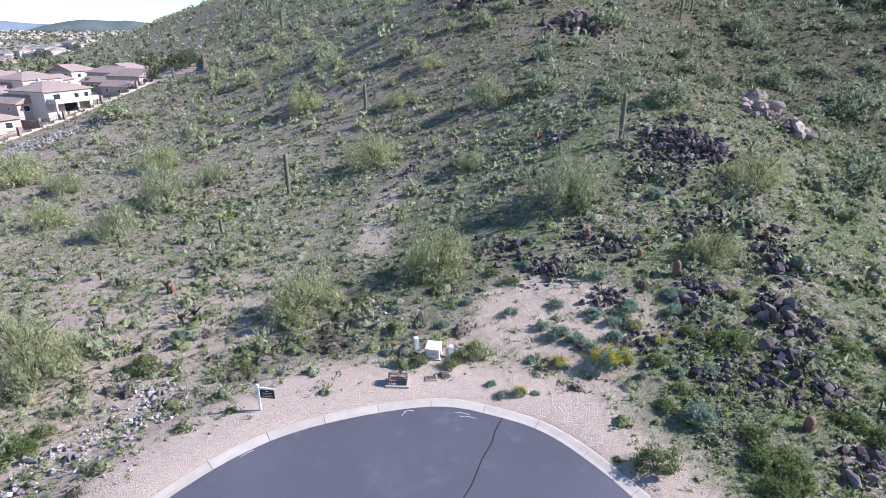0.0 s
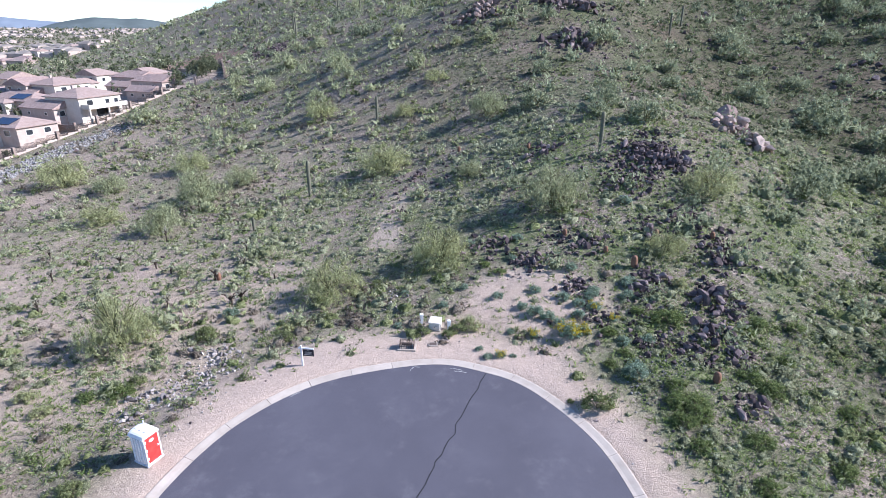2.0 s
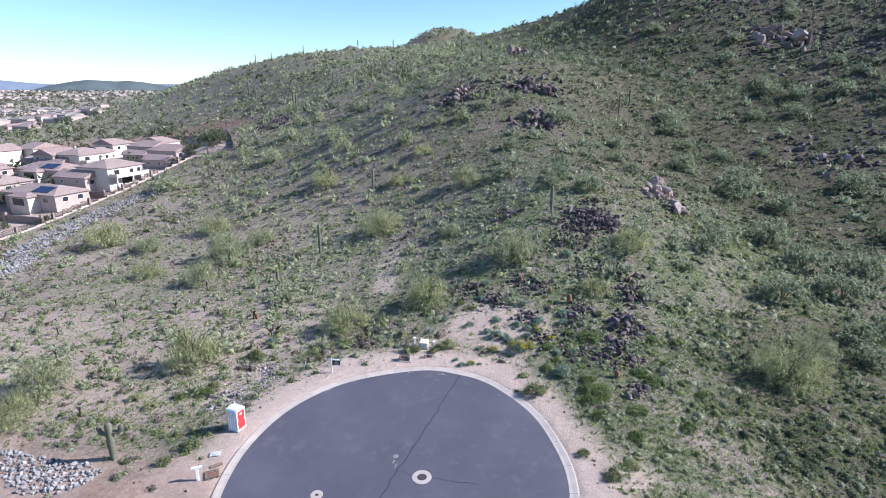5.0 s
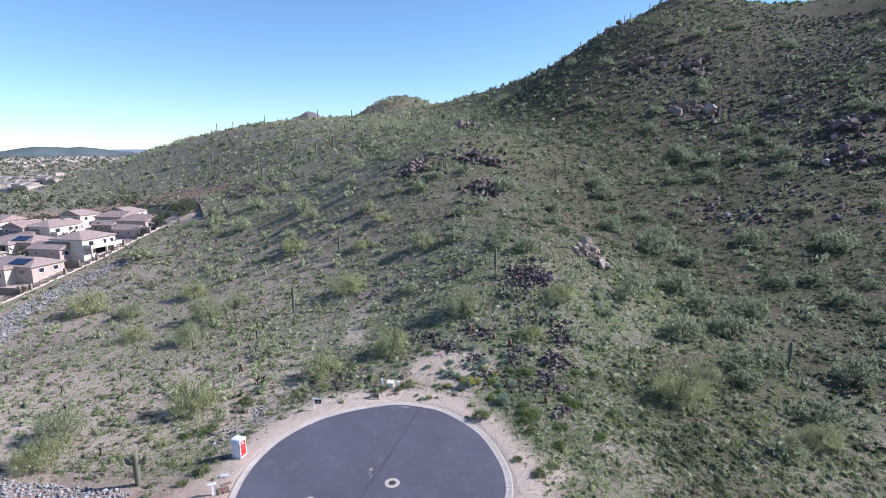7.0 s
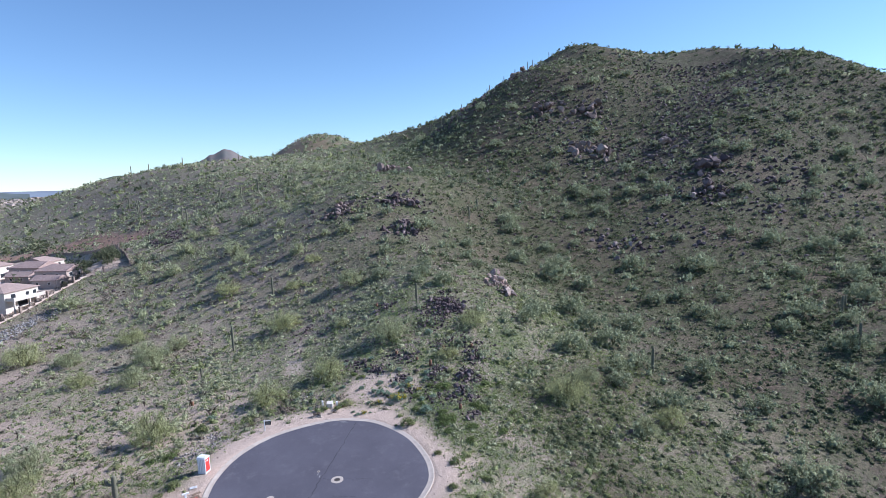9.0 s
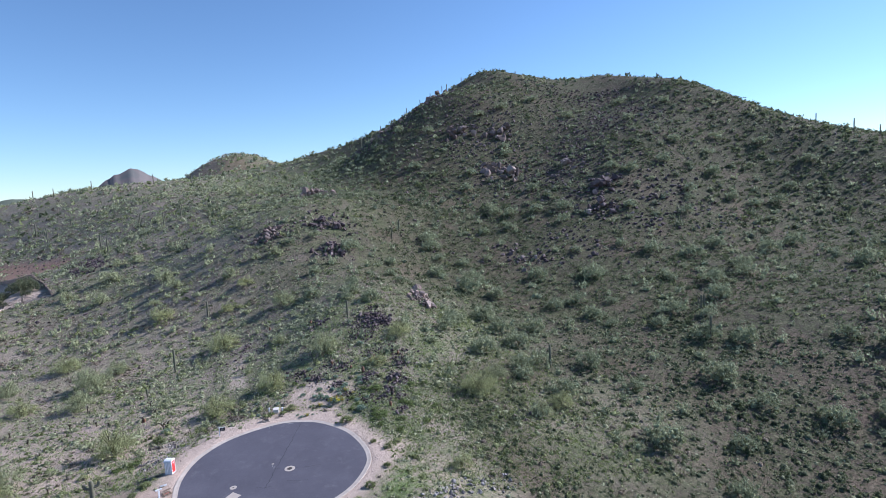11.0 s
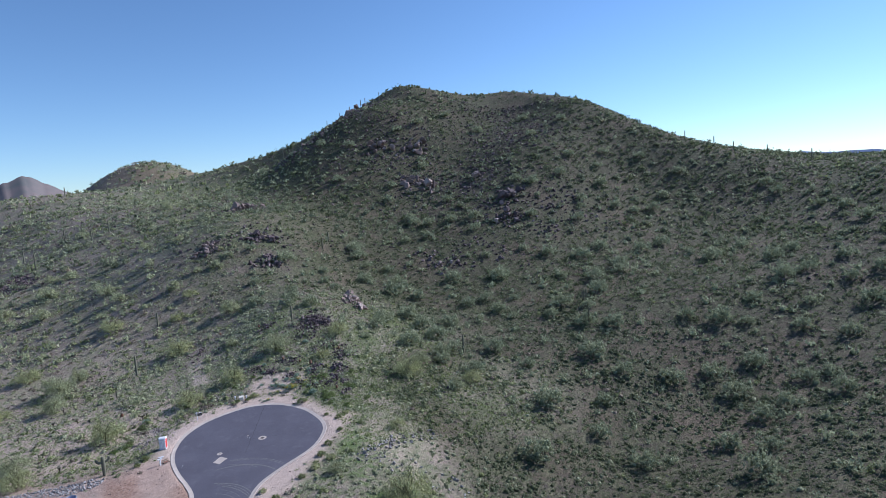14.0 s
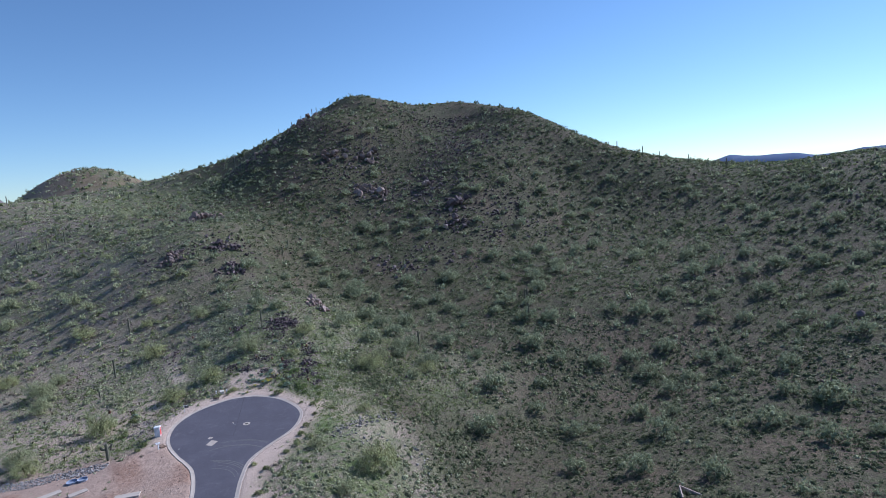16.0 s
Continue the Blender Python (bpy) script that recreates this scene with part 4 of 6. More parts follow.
MIDDLE_TREES = [(23.3, 132.1, 5.1), (67.5, 121.4, 5.6), (85.7, 116.8, 4.5), (153.1, 59.9, 7.3), (179.5, 9.2, 9.1), (68.6, 131.4, 8.6), (-28.7, 143.0, 7.7), (118.0, 104.5, 5.9), (158.3, 64.2, 8.0),
                (189.4, -7.9, 6.2), (-13.2, 148.7, 4.2), (189.1, 6.5, 6.5), (69.3, 139.1, 9.0), (142.6, 91.4, 9.1), (-49.6, 147.2, 6.4), (-79.0, 137.1, 9.5), (136.0, 100.9, 5.9), (154.5, 82.8, 10.1),
                (201.2, -13.0, 10.5), (-0.5, 160.0, 5.0), (206.5, -25.1, 8.6), (197.1, 23.3, 8.7), (189.1, 44.3, 10.5), (209.6, -37.4, 7.2), (96.7, 142.5, 5.4), (207.3, 2.5, 8.3), (108.5, 140.4, 6.4),
                (170.6, 87.1, 8.7), (-63.1, 162.1, 6.3), (215.4, -13.8, 5.7)]
UPPER_TREES = [(182.7, 74.2, 8.3), (218.8, -40.3, 6.3), (-49.7, 168.7, 8.0), (130.2, 131.8, 6.7), (209.3, 22.4, 7.2), (-13.4, 179.2, 5.1), (210.7, 44.7, 6.9), (196.8, 75.2, 8.7), (116.3, 154.5, 7.8),
               (-42.4, 182.6, 6.8), (127.7, 148.9, 7.7), (137.6, 142.6, 9.0), (111.0, 160.8, 7.5), (-50.4, 186.1, 5.3), (162.6, 127.3, 7.3), (112.6, 167.0, 7.6), (184.0, 116.1, 7.8), (249.5, -15.2, 9.8),
               (1.6, 210.7, 5.8), (252.9, 16.0, 10.5), (140.6, 174.8, 6.7), (196.6, 126.8, 6.0), (259.4, 4.6, 5.4), (201.3, 131.4, 8.5), (114.1, 197.4, 7.9), (264.9, -2.4, 6.6), (186.1, 154.7, 10.3),
               (180.6, 162.0, 7.9), (219.1, 123.2, 7.6), (224.8, 115.7, 8.2)]
HIGH_TREES = [(268.7, 31.0, 8.3), (237.8, 113.2, 9.7), (124.2, 214.5, 8.4), (275.3, 44.6, 6.8), (209.4, 156.6, 10.5), (288.5, 15.4, 8.8), (229.5, 143.7, 10.5), (294.6, 3.8, 8.6), (99.7, 238.4, 9.5),
              (-40.0, 253.2, 6.1), (256.6, 121.0, 8.0), (1.7, 261.1, 9.3), (289.1, 72.8, 8.5), (154.5, 229.2, 8.6), (242.1, 159.8, 7.8), (231.9, 172.9, 8.6), (158.1, 237.2, 7.3), (297.8, 84.3, 10.5),
              (283.9, 131.7, 8.5), (330.7, 12.5, 6.9), (260.7, 171.4, 8.2), (122.4, 273.7, 8.9), (280.4, 158.1, 10.0), (233.5, 213.4, 10.4), (158.3, 272.8, 8.7), (109.4, 297.0, 8.3), (177.3, 276.0, 10.5),
              (218.8, 257.0, 10.5), (268.8, 219.3, 10.5), (208.0, 286.0, 10.5)]
CREST_TREES = [(260.8, 255.9, 10.5), (79.0, 356.5, 10.0)]


def plant_trees():
    used = set()
    spots = ROUND_TREES + SPUR_TREES + HOLLOW_TREES + LOWER_TREES + MIDDLE_TREES + UPPER_TREES + HIGH_TREES + CREST_TREES
    listed = np.array([s[:2] for s in spots])
    for i, (px, py, w) in enumerate(spots):
        k = 1 if i == 0 else 3 if i in (3, 4) else int(rng.integers(0, 4)) + (0 if math.hypot(px, py - 10) < 54 or (px < 14 and py < 118) else 4)
        r = min(w, 9.0) / 2 * 1.1
        m = pose(px, py, gz(px, py) - 0.05, 0, 0, rng.uniform(0, 360))
        tall = rng.uniform(0.95, 1.25) if i not in (0, 3, 4) else {0: 1.5, 3: 1.1, 4: 1.4}[i]
        if k > 3:
            k = 4 + 2 * int(rng.integers(0, 2)) + (1 if px < 10 else 0)
        if k in used:
            ob = copy_thing(PALO_KIND[k], m)
        else:
            ob = PALO_KIND[k]
            used.add(k)
            ob.matrix_basis = m
        ob.scale = (r, r * rng.uniform(0.85, 1.1), r * tall)
    # shrubs as high as a man between the trees
    for name, mat, x0, x1, label in (("pale_shrubs", PALO_DULL, -300, 0, "grey-green rounded shrubs over the open slope"), ("hill_shrubs", PALO_HILL, 0, 1000, "dull green rounded shrubs over the hillside")):
        tri = []
        for r0, r1, gap, kk, size in ((70, 140, 5.0, 70, 0.05), (140, 260, 5.4, 32, 0.08), (260, 430, 7.5, 16, 0.12)):
            x, y = scatter(-0.75 * r1, r1, -100, r1 - 45, gap)
            keep = in_sector(x, y, r0, r1) & (road_distance(x, y) > 9) & ~in_lots(x, y) & facing(x, y) & (rng.random(len(x)) < 0.1 + 0.6 * vnoise(x, y, 22, 47)) & (land_cover(x, y)[2] < 0.2)
            keep &= (x - 0.15 * y + 12 >= x0) & (x - 0.15 * y + 12 < x1)
            x, y = x[keep], y[keep]
            r = rng.uniform(0.6, 1.1, len(x)) + 1.5 * rng.random(len(x)) ** 2.5
            h = r * rng.uniform(0.75, 1.2, len(x))
            p = np.stack([x, y, ground(x, y) + 0.1 * r], 1)
            tri.append(mounds(p - [0, 0, 0.1], 0.45 * r, 0.5 * h))
            tri.append(loose(leaf_cloud(p, r, h, kk, 1.9 * size * np.ones(len(x)), 2.2, 0.6)))
        tagged(new(name, indexed(name, *join(tri), mat, True)), label, "shrubs", kind="stuff")
    # far trees
    tri = []
    for r0, r1, gap, kk, grow in ((200, 330, 8.5, 60, 1.05), (330, 520, 10.5, 26, 1.0), (520, 900, 15, 24, 1.4)):
        x, y = scatter(-0.75 * r1, r1, -100, r1 - 45, gap)
        keep = in_sector(x, y, r0, r1) & ~in_lots(x, y) & facing(x, y) & (rng.random(len(x)) < 0.25 + 0.75 * vnoise(x, y, 40, 42))
        keep &= ~((x < 190) & (x > -80) & (y > -95) & (y < 190) & (np.hypot(x, y + 45) < 215)) & (land_cover(x, y)[2] < 0.2)
        x, y = x[keep], y[keep]
        apart = np.min(np.hypot(x[:, None] - listed[:, 0], y[:, None] - listed[:, 1]), axis=1) > 9
        x, y = x[apart], y[apart]
        r = grow * rng.uniform(1.1, 2.7, len(x))
        p = np.stack([x, y, ground(x, y) + 0.15 * r], 1)
        h = r * rng.uniform(0.75, 1.1, len(x))
        tri.append(mounds(p - [0, 0, 0.1], 0.6 * r, 0.65 * h))
        tri.append(loose(leaf_cloud(p, r, h, kk, 0.11 * np.ones(len(x)), 3.2, 0.5)))
    tagged(new("far_trees", indexed("far_trees", *join(tri), FAR_CROWN, True)), "grey-green palo verde trees over the far hillsides", "trees", kind="stuff")


plant_trees()


# -- cacti and bushes --
def make_cactus():
    m = Mat("saguaro_skin", 0.7, 0, 0.3)
    c = m.ramp(m.noise(2.5, 5), (0.3, (0.10, 0.10, 0.07)), (0.7, (0.20, 0.195, 0.14)))
    m.colour(c).bump(m.noise(18, 3), 0.4, 0.03)
    return m.m


SAGUARO = make_cactus()
BARREL = make_plain("barrel_cactus_spines", (0.16, 0.075, 0.05), (0.30, 0.17, 0.11), 14, 0.8, bump=0.6)
CHOLLA_DARK = make_plain("dead_cholla_stem", (0.045, 0.033, 0.027), (0.10, 0.075, 0.06), 9, 0.9, bump=0.5)
CHOLLA_PALE = make_leaf("pale_cholla_spines", (0.30, 0.28, 0.19), (0.50, 0.47, 0.36), (0.70, 0.67, 0.55), 4.0)


def ribbed(path, radii, ribs=14):
    """A ribbed cactus stem along a path with a round tip."""
    path = np.array(path, float)
    t = unit(np.gradient(path, axis=0))
    side = unit(np.cross(t, np.array([0.11, 0.97, 0.2])))
    other = np.cross(t, side)
    n = ribs * 2
    a = np.linspace(0, 2 * np.pi, n, False)
    w = np.where(np.arange(n) % 2 == 0, 1.0, 0.82)
    v = (path[:, None] + np.array(radii)[:, None, None] * (w * np.cos(a))[None, :, None] * side[:, None] + np.array(radii)[:, None, None] * (w * np.sin(a))[None, :, None] * other[:, None]).reshape(-1, 3)
    f = []
    for i in range(len(path) - 1):
        for j in range(n):
            f += [(i * n + j, i * n + (j + 1) % n, (i + 1) * n + (j + 1) % n), (i * n + j, (i + 1) * n + (j + 1) % n, (i + 1) * n + j)]
    return v, np.array(f)


def saguaro(x, y, h, arms=(), thick=1.0, label="tall ribbed grey-green saguaro cactus on the stony slope"):
    e = tagged(new("saguaro_cactus"), label, "cactus", "saguaros on the slopes")
    e.location = (x, y, gz(x, y) - 0.05)
    r = thick * (0.16 + 0.022 * h)
    zs = np.array([0, 0.1, 0.35, 0.6, 0.8, 0.93, 0.97, 0.99, 1.0]) * h
    under("stem", indexed("stem", *ribbed(np.stack([0 * zs, 0 * zs, zs], 1), r * np.array([0.72, 0.8, 0.95, 1.0, 0.97, 0.9, 0.72, 0.45, 0.05])), SAGUARO, True), e)
    for az, z0, up in arms:
        c, s = math.cos(az), math.sin(az)
        path = [(c * d, s * d, z0 + z) for d, z in ((r * 0.6, 0), (r * 1.9, 0.02), (r * 2.7, 0.12), (r * 3.0, 0.4), (r * 3.05, up * 0.6), (r * 3.0, up * 0.93), (r * 3.0, up * 0.985), (r * 3.0, up))]
        under("arm", indexed("arm", *ribbed(path, r * np.array([0.5, 0.6, 0.66, 0.68, 0.68, 0.6, 0.4, 0.05]), 10), SAGUARO, True), e)
    return e


saguaro(-27.6, 14.2, 3.7, ((2.9, 2.5, 0.75), (0.2, 2.7, 0.7)), 1.35, "saguaro with two stubby arms beside the grey riprap")
for x, y, h, arms in ((-21.4, 74.7, 5.8, ()), (-14, 103, 5.2, ()), (20.4, 64.2, 5.4, ()), (-26.3, 62.3, 1.9, ()), (61.3, 34.2, 5.4, ()), (106.6, 30.2, 6.0, ((1.2, 2.4, 1.5),)), (119, 45.2, 4.6, ((2.0, 2.0, 1.3),)),
                      (54, 137, 4.6, ()), (59.5, 145, 5.0, ()), (122.2, 47.3, 3.5, ()), (-58.4, 217.5, 7.5, ()), (-35.6, 232, 7, ((0.5, 3, 2),)), (-48.8, 255, 8, ((2.6, 3, 2.4), (5.6, 3.5, 2))), (-27.7, 234.7, 7, ()), (-66, 244, 7.5, ()),
                      (-110, 330, 9, ((3, 4, 2.5),)), (-100, 345, 8, ()), (-123, 358, 9, ()), (-190, 402, 9, ())):
    saguaro(x, y, h, arms)


def skyline_saguaros():
    for x, y, h in ((160, 368, 7), (166, 372, 6), (172, 371, 7), (178, 375, 6), (150, 366, 6.5), (140, 372, 7), (128, 378, 6), (184, 357, 6), (332, 140, 7), (335, 128, 6), (346, 112, 7), (247, 372, 6), (356, 90, 7), (326, 158, 6),
                    (120, 384, 7), (112, 386, 6), (104, 389, 7), (96, 394, 6), (-140, 480, 8), (-110, 470, 8), (-160, 500, 9), (-60, 440, 8), (-30, 410, 8), (20, 395, 7)):
        saguaro(x, y, h, (), 1.0, "saguaro standing on the ridge against the sky")


skyline_saguaros()


def barrel_cactus(x, y, h, label="reddish-brown spiny barrel cactus among rocks"):
    e = tagged(new("barrel_cactus"), label, "cactus", "barrel cacti")
    zs = np.array([0, 0.15, 0.4, 0.7, 0.88, 0.97, 1.0]) * h
    r = 0.36 * h ** 0.5 * 0.75
    under("stem", indexed("stem", *ribbed(np.stack([0 * zs, 0 * zs, zs], 1), r * np.array([0.75, 0.95, 1.05, 1.0, 0.8, 0.5, 0.05]), 16), BARREL, True), e)
    e.location = (x, y, gz(x, y) - 0.04)


for x, y, h in ((18.2, 39.7, 1.25), (19.9, 24.6, 0.9), (-25.0, 46.4, 0.95), (21.9, 44.8, 0.9), (12.8, 46.3, 0.8), (25.8, 45.4, 0.8), (16.2, 42.5, 0.7), (27.6, 44.6, 0.8), (11.9, 71, 0.9), (2, 80, 0.9)):
    barrel_cactus(x, y, h)


def cholla(x, y, h, wide):
    """A dark woody stem with pale spiny joints at the tips."""
    e = tagged(new("cholla_cactus"), "teddy-bear cholla with dark trunk and pale spiny tips", "cactus", "cholla cacti")
    e.location = (x, y, gz(x, y) - 0.03)
    stems, tips = [tube([(0, 0, 0), (0.02, 0.01, h * 0.4), (-0.02, 0.03, h * 0.75)], [0.09, 0.08, 0.07], 7)], []
    for k in range(7):
        a = k * 0.95 + rng.uniform(-0.3, 0.3)
        end = np.array([math.cos(a) * wide * rng.uniform(0.3, 1), math.sin(a) * wide * rng.uniform(0.3, 1), h * rng.uniform(0.7, 1.02)])
        stems.append(tube([(0, 0, h * rng.uniform(0.3, 0.7)), end * np.array([0.6, 0.6, 0.88]), end], [0.06, 0.06, 0.05], 6))
        tips.append(end)
    for k, (v, f) in enumerate(stems):
        under("branch" if k else "stem", indexed("stem", v, f, CHOLLA_DARK), e)
    for tip in tips:
        under("spiny_joint", soup("spiny_joint", leaf_cloud(np.array([tip]), np.full(1, 0.17), np.full(1, 0.2), 40, 0.3 * np.ones(1), 1.5, 0.2, -0.9), CHOLLA_PALE), e, "pale cream spiny joint")


for x, y, h, w in ((-25.4, 46.3, 1.5, 0.7), (-20.9, 39.4, 1.6, 1.0), (-20.2, 40.2, 1.5, 0.9), (-27.5, 39.7, 1.5, 0.4), (-25.0, 35.6, 0.9, 0.6), (-37.6, 60.3, 2.0, 0.5), (-38.9, 51.4, 1.7, 0.5), (-34.2, 50.6, 1.3, 0.5), (-24.9, 55.1, 1.5, 0.6),
                   (-23.5, 50.1, 1.2, 0.6), (-18.4, 45.3, 1.0, 0.2), (-31.7, 49.1, 1.0, 0.5), (-45, 48, 1.4, 0.5), (-41, 40, 1.3, 0.5), (-47, 36, 1.4, 0.5), (-35, 21.5, 1.5, 0.4), (-50, 55, 1.5, 0.5), (-52, 44, 1.4, 0.5)):
    cholla(x, y, h, w)


def bush_shape(seed, k, size, long=1.6):
    r = np.random.default_rng(seed)
    n = 16
    az, cz = r.uniform(0, 6.283, n), r.uniform(0.05, 1, n)
    p = np.stack([np.sqrt(1 - cz ** 2) * np.cos(az) * 0.62, np.sqrt(1 - cz ** 2) * np.sin(az) * 0.62, 0.12 + cz * 0.55], 1)
    rad = r.uniform(0.26, 0.42, n)
    return join([mounds(p - [0, 0, 0.08], 0.55 * rad, 0.58 * rad), loose(leaf_cloud(p, rad, rad, k, size * np.ones(n), long, 0.3, -0.5))])


def build_bushes():
    stick = indexed("branch", *tube([(0, 0, -0.05), (0.25, 0, 0.3), (0.5, 0, 0.62)], [0.03, 0.02, 0.01], 4), SCRUB_DRY)
    crowns = {}
    for name, mat, size in (("brittle", BRITTLE, 0.11), ("lush", LUSH, 0.10), ("creosote", SCRUB_GREEN, 0.085), ("olive", PALO, 0.08)):
        crowns[name] = [indexed("foliage", *bush_shape(s, 115, 0.9 * size, 2.0), mat, True) for s in (1, 2, 3)]
    flowers = [soup("blossom", leaf_cloud(np.array([[0, 0, 0.25]]), np.array([0.98]), np.array([0.86]), 520, np.array([0.07]), 1.0, 0, 0.3), FLOWER)]
    words = {"brittle": "rounded blue-grey brittlebush on sandy ground", "lush": "fresh green leafy bush beside the rocks", "creosote": "olive green creosote bush on bare ground",
             "olive": "yellow-green open shrub on bare ground"}

    def bush(kind, x, y, w, bloom=False, tall=0.85):
        e = tagged(new({"brittle": "brittlebush"}.get(kind, "bush")), "brittlebush covered with bright yellow flowers" if bloom else words[kind], "bush", "bushes round the cul-de-sac")
        for turn in np.arange(0, 6.2, 0.9):
            under("branch", stick, e).rotation_euler = (0, 0, float(turn))
        under("foliage", crowns[kind][int(rng.integers(0, 3))], e)
        if bloom:
            under("blossom", flowers[0], e, "bright yellow flower heads")
        e.matrix_basis = pose(x, y, gz(x, y) - 0.03, 0, 0, rng.uniform(0, 360))
        e.scale = (w / 2, w / 2 * rng.uniform(0.85, 1.1), w / 2 * tall * rng.uniform(0.9, 1.2))

    for x, y, w in ((-3.8, 32.7, 1.2), (0, 35.7, 1.2), (2, 38.5, 1.2), (5, 36.4, 1.3), (5.7, 31.1, 1), (8, 33.2, 2), (9, 32.7, 1.5), (8.5, 37, 1.4), (10.8, 35.4, 1.6), (13.2, 35.3, 1.9), (13.1, 33.8, 1.6), (16.3, 29.2, 1.5), (14.4, 25.4, 2.4),
                    (3, 28.9, 0.8), (3.6, 27.9, 1), (5.6, 28.1, 0.7), (16.8, 36.7, 1.6), (16.3, 35.1, 1.6), (12.3, 40.1, 1.6), (-20.3, 37.5, 2), (-3.7, 38.7, 1), (9.8, 31.8, 1.4), (11.6, 32.6, 1.5), (7.0, 34.4, 1.3), (11.9, 34.2, 1.5), (17.1, 37.2, 1.7), (13.6, 35.9, 1.6), (20.5, 51.6, 1.8), (7.9, 46.9, 1.6), (6.9, 43, 1.5), (2.8, 47.3, 1.6), (14.4, 29.0, 1.3)):
        bush("brittle", x, y, w)
    for x, y, w in ((10.3, 30.3, 2.5), (7.5, 30.7, 1.3), (4.6, 28.1, 1.1), (11.5, 30.4, 1.8), (13.2, 33.8, 1.5), (14.4, 32.1, 1.2)):
        bush("brittle", x, y, w, True)
    for x, y, w in ((-0.4, 40.9, 1.7), (5.5, 40.6, 1.6), (4.1, 42.3, 1.8), (13.6, 30.2, 1.7), (14.2, 27.7, 1.4), (18.7, 31.6, 3.2), (16.6, 32.9, 1.6), (17.6, 22.4, 2.4), (20.3, 19.0, 2.4), (16.4, 18.4, 2.0), (23.5, 23.6, 2.6), (12.9, 26.5, 1.5),
                    (9.1, 22.9, 0.7), (26, 27, 2), (29, 31, 2.2), (19, 15.5, 2), (24.5, 16.8, 2.2), (13.4, 51.2, 3), (-11.6, 38.6, 2.0), (28, 22, 1.8), (16.5, 22.6, 2.6), (17.4, 21.2, 2.4), (16.1, 20.6, 2.2), (22.6, 25.2, 2.4), (26.1, 31.5, 2.2), (24.7, 30.4, 2.0), (16.8, 24.2, 2.0), (-23.8, 25, 2.2), (-25, 25.6, 2.2), (-26.4, 24.6, 2.0), (-21.3, 33.9, 2.2)):
        bush("lush", x, y, w, tall=0.62)
    for x, y, w in ((-20.8, 33.3, 2.8), (-6.7, 40.9, 1.8), (-13.4, 32.2, 1.5), (-1.6, 31.1, 1.7), (1.3, 31.6, 2.0), (0.4, 30.7, 1.4), (10.8, 22.2, 3.0), (-21, 14.6, 2.0), (-22.4, 12.6, 1.6), (-23.5, 26.5, 1.8), (13.5, 13.2, 1.5), (15.2, 10.4, 1.9),
                    (13.6, 4.8, 1.7), (9.8, 0.6, 2.0), (7.4, -2.6, 2.2), (12.4, -4.5, 1.6), (2.2, -8.0, 1.7), (-3.2, -12, 1.8), (-6.8, -19, 2.0), (3.8, -14, 1.6), (18.6, 6.0, 1.6)):
        bush("creosote", x, y, w)
    for x, y, w in ((2.4, 32.2, 2.4), (8.5, -4.6, 2.0), (5.0, -6.4, 2.2), (-4.6, -8.6, 1.8), (-13.8, 33.6, 1.6), (21.4, 36.6, 2.2), (17.4, 11.8, 1.7), (-31, 24.5, 2.0), (-28.6, 22.8, 1.8)):
        bush("olive", x, y, w)


build_bushes()


# ---- houses and walls west of the slope ----
STUCCO = make_plain("pink_tan_stucco", (0.42, 0.335, 0.29), (0.52, 0.43, 0.375), 0.8, 0.95, per_object=0.25)
CREAM = make_plain("cream_stucco", (0.56, 0.485, 0.42), (0.67, 0.60, 0.53), 0.8, 0.95, per_object=0.25)
BLOCK = make_plain("brown_block_wall", (0.22, 0.165, 0.14), (0.32, 0.25, 0.215), 1.5, 0.95)
TRIM = make_plain("white_trim", (0.70, 0.67, 0.63), (0.80, 0.78, 0.74), 2, 0.7)
GLASS = make_plain("dark_window_glass", (0.02, 0.025, 0.03), (0.05, 0.055, 0.065), 0.5, 0.08, 0, 0, 0.6)
SOLAR = make_plain("solar_panel", (0.012, 0.018, 0.045), (0.022, 0.03, 0.07), 3, 0.12, 0, 0, 0.6)
RAIL = make_plain("dark_iron_railing", (0.03, 0.027, 0.025), (0.06, 0.05, 0.045), 5, 0.6, 0.5)
LAWN = make_leaf("town_tree_leaf", (0.06, 0.072, 0.042), (0.125, 0.14, 0.08), (0.22, 0.235, 0.14))


def make_tiles():
    m = Mat("clay_roof_tile", 0.85, 0, 0.25)
    w = m.node("ShaderNodeTexWave", Scale=1.6, Distortion=0.4)
    m.link(m.place(), w.inputs["Vector"])
    c = m.ramp(m.noise(1.2, 5), (0.3, (0.27, 0.185, 0.165)), (0.7, (0.41, 0.305, 0.275)))
    c = m.mix(m.math("MULTIPLY", m.random(False), 0.35), c, (0.38, 0.31, 0.265))
    m.colour(c).bump(m.math("ADD", w.outputs["Fac"], m.noise(7, 3)), 0.5, 0.08)
    return m.m


TILES = make_tiles()
FAR_ROOF = make_plain("dull_tan_roof", (0.20, 0.17, 0.148), (0.34, 0.295, 0.26), 0.03, 0.9)


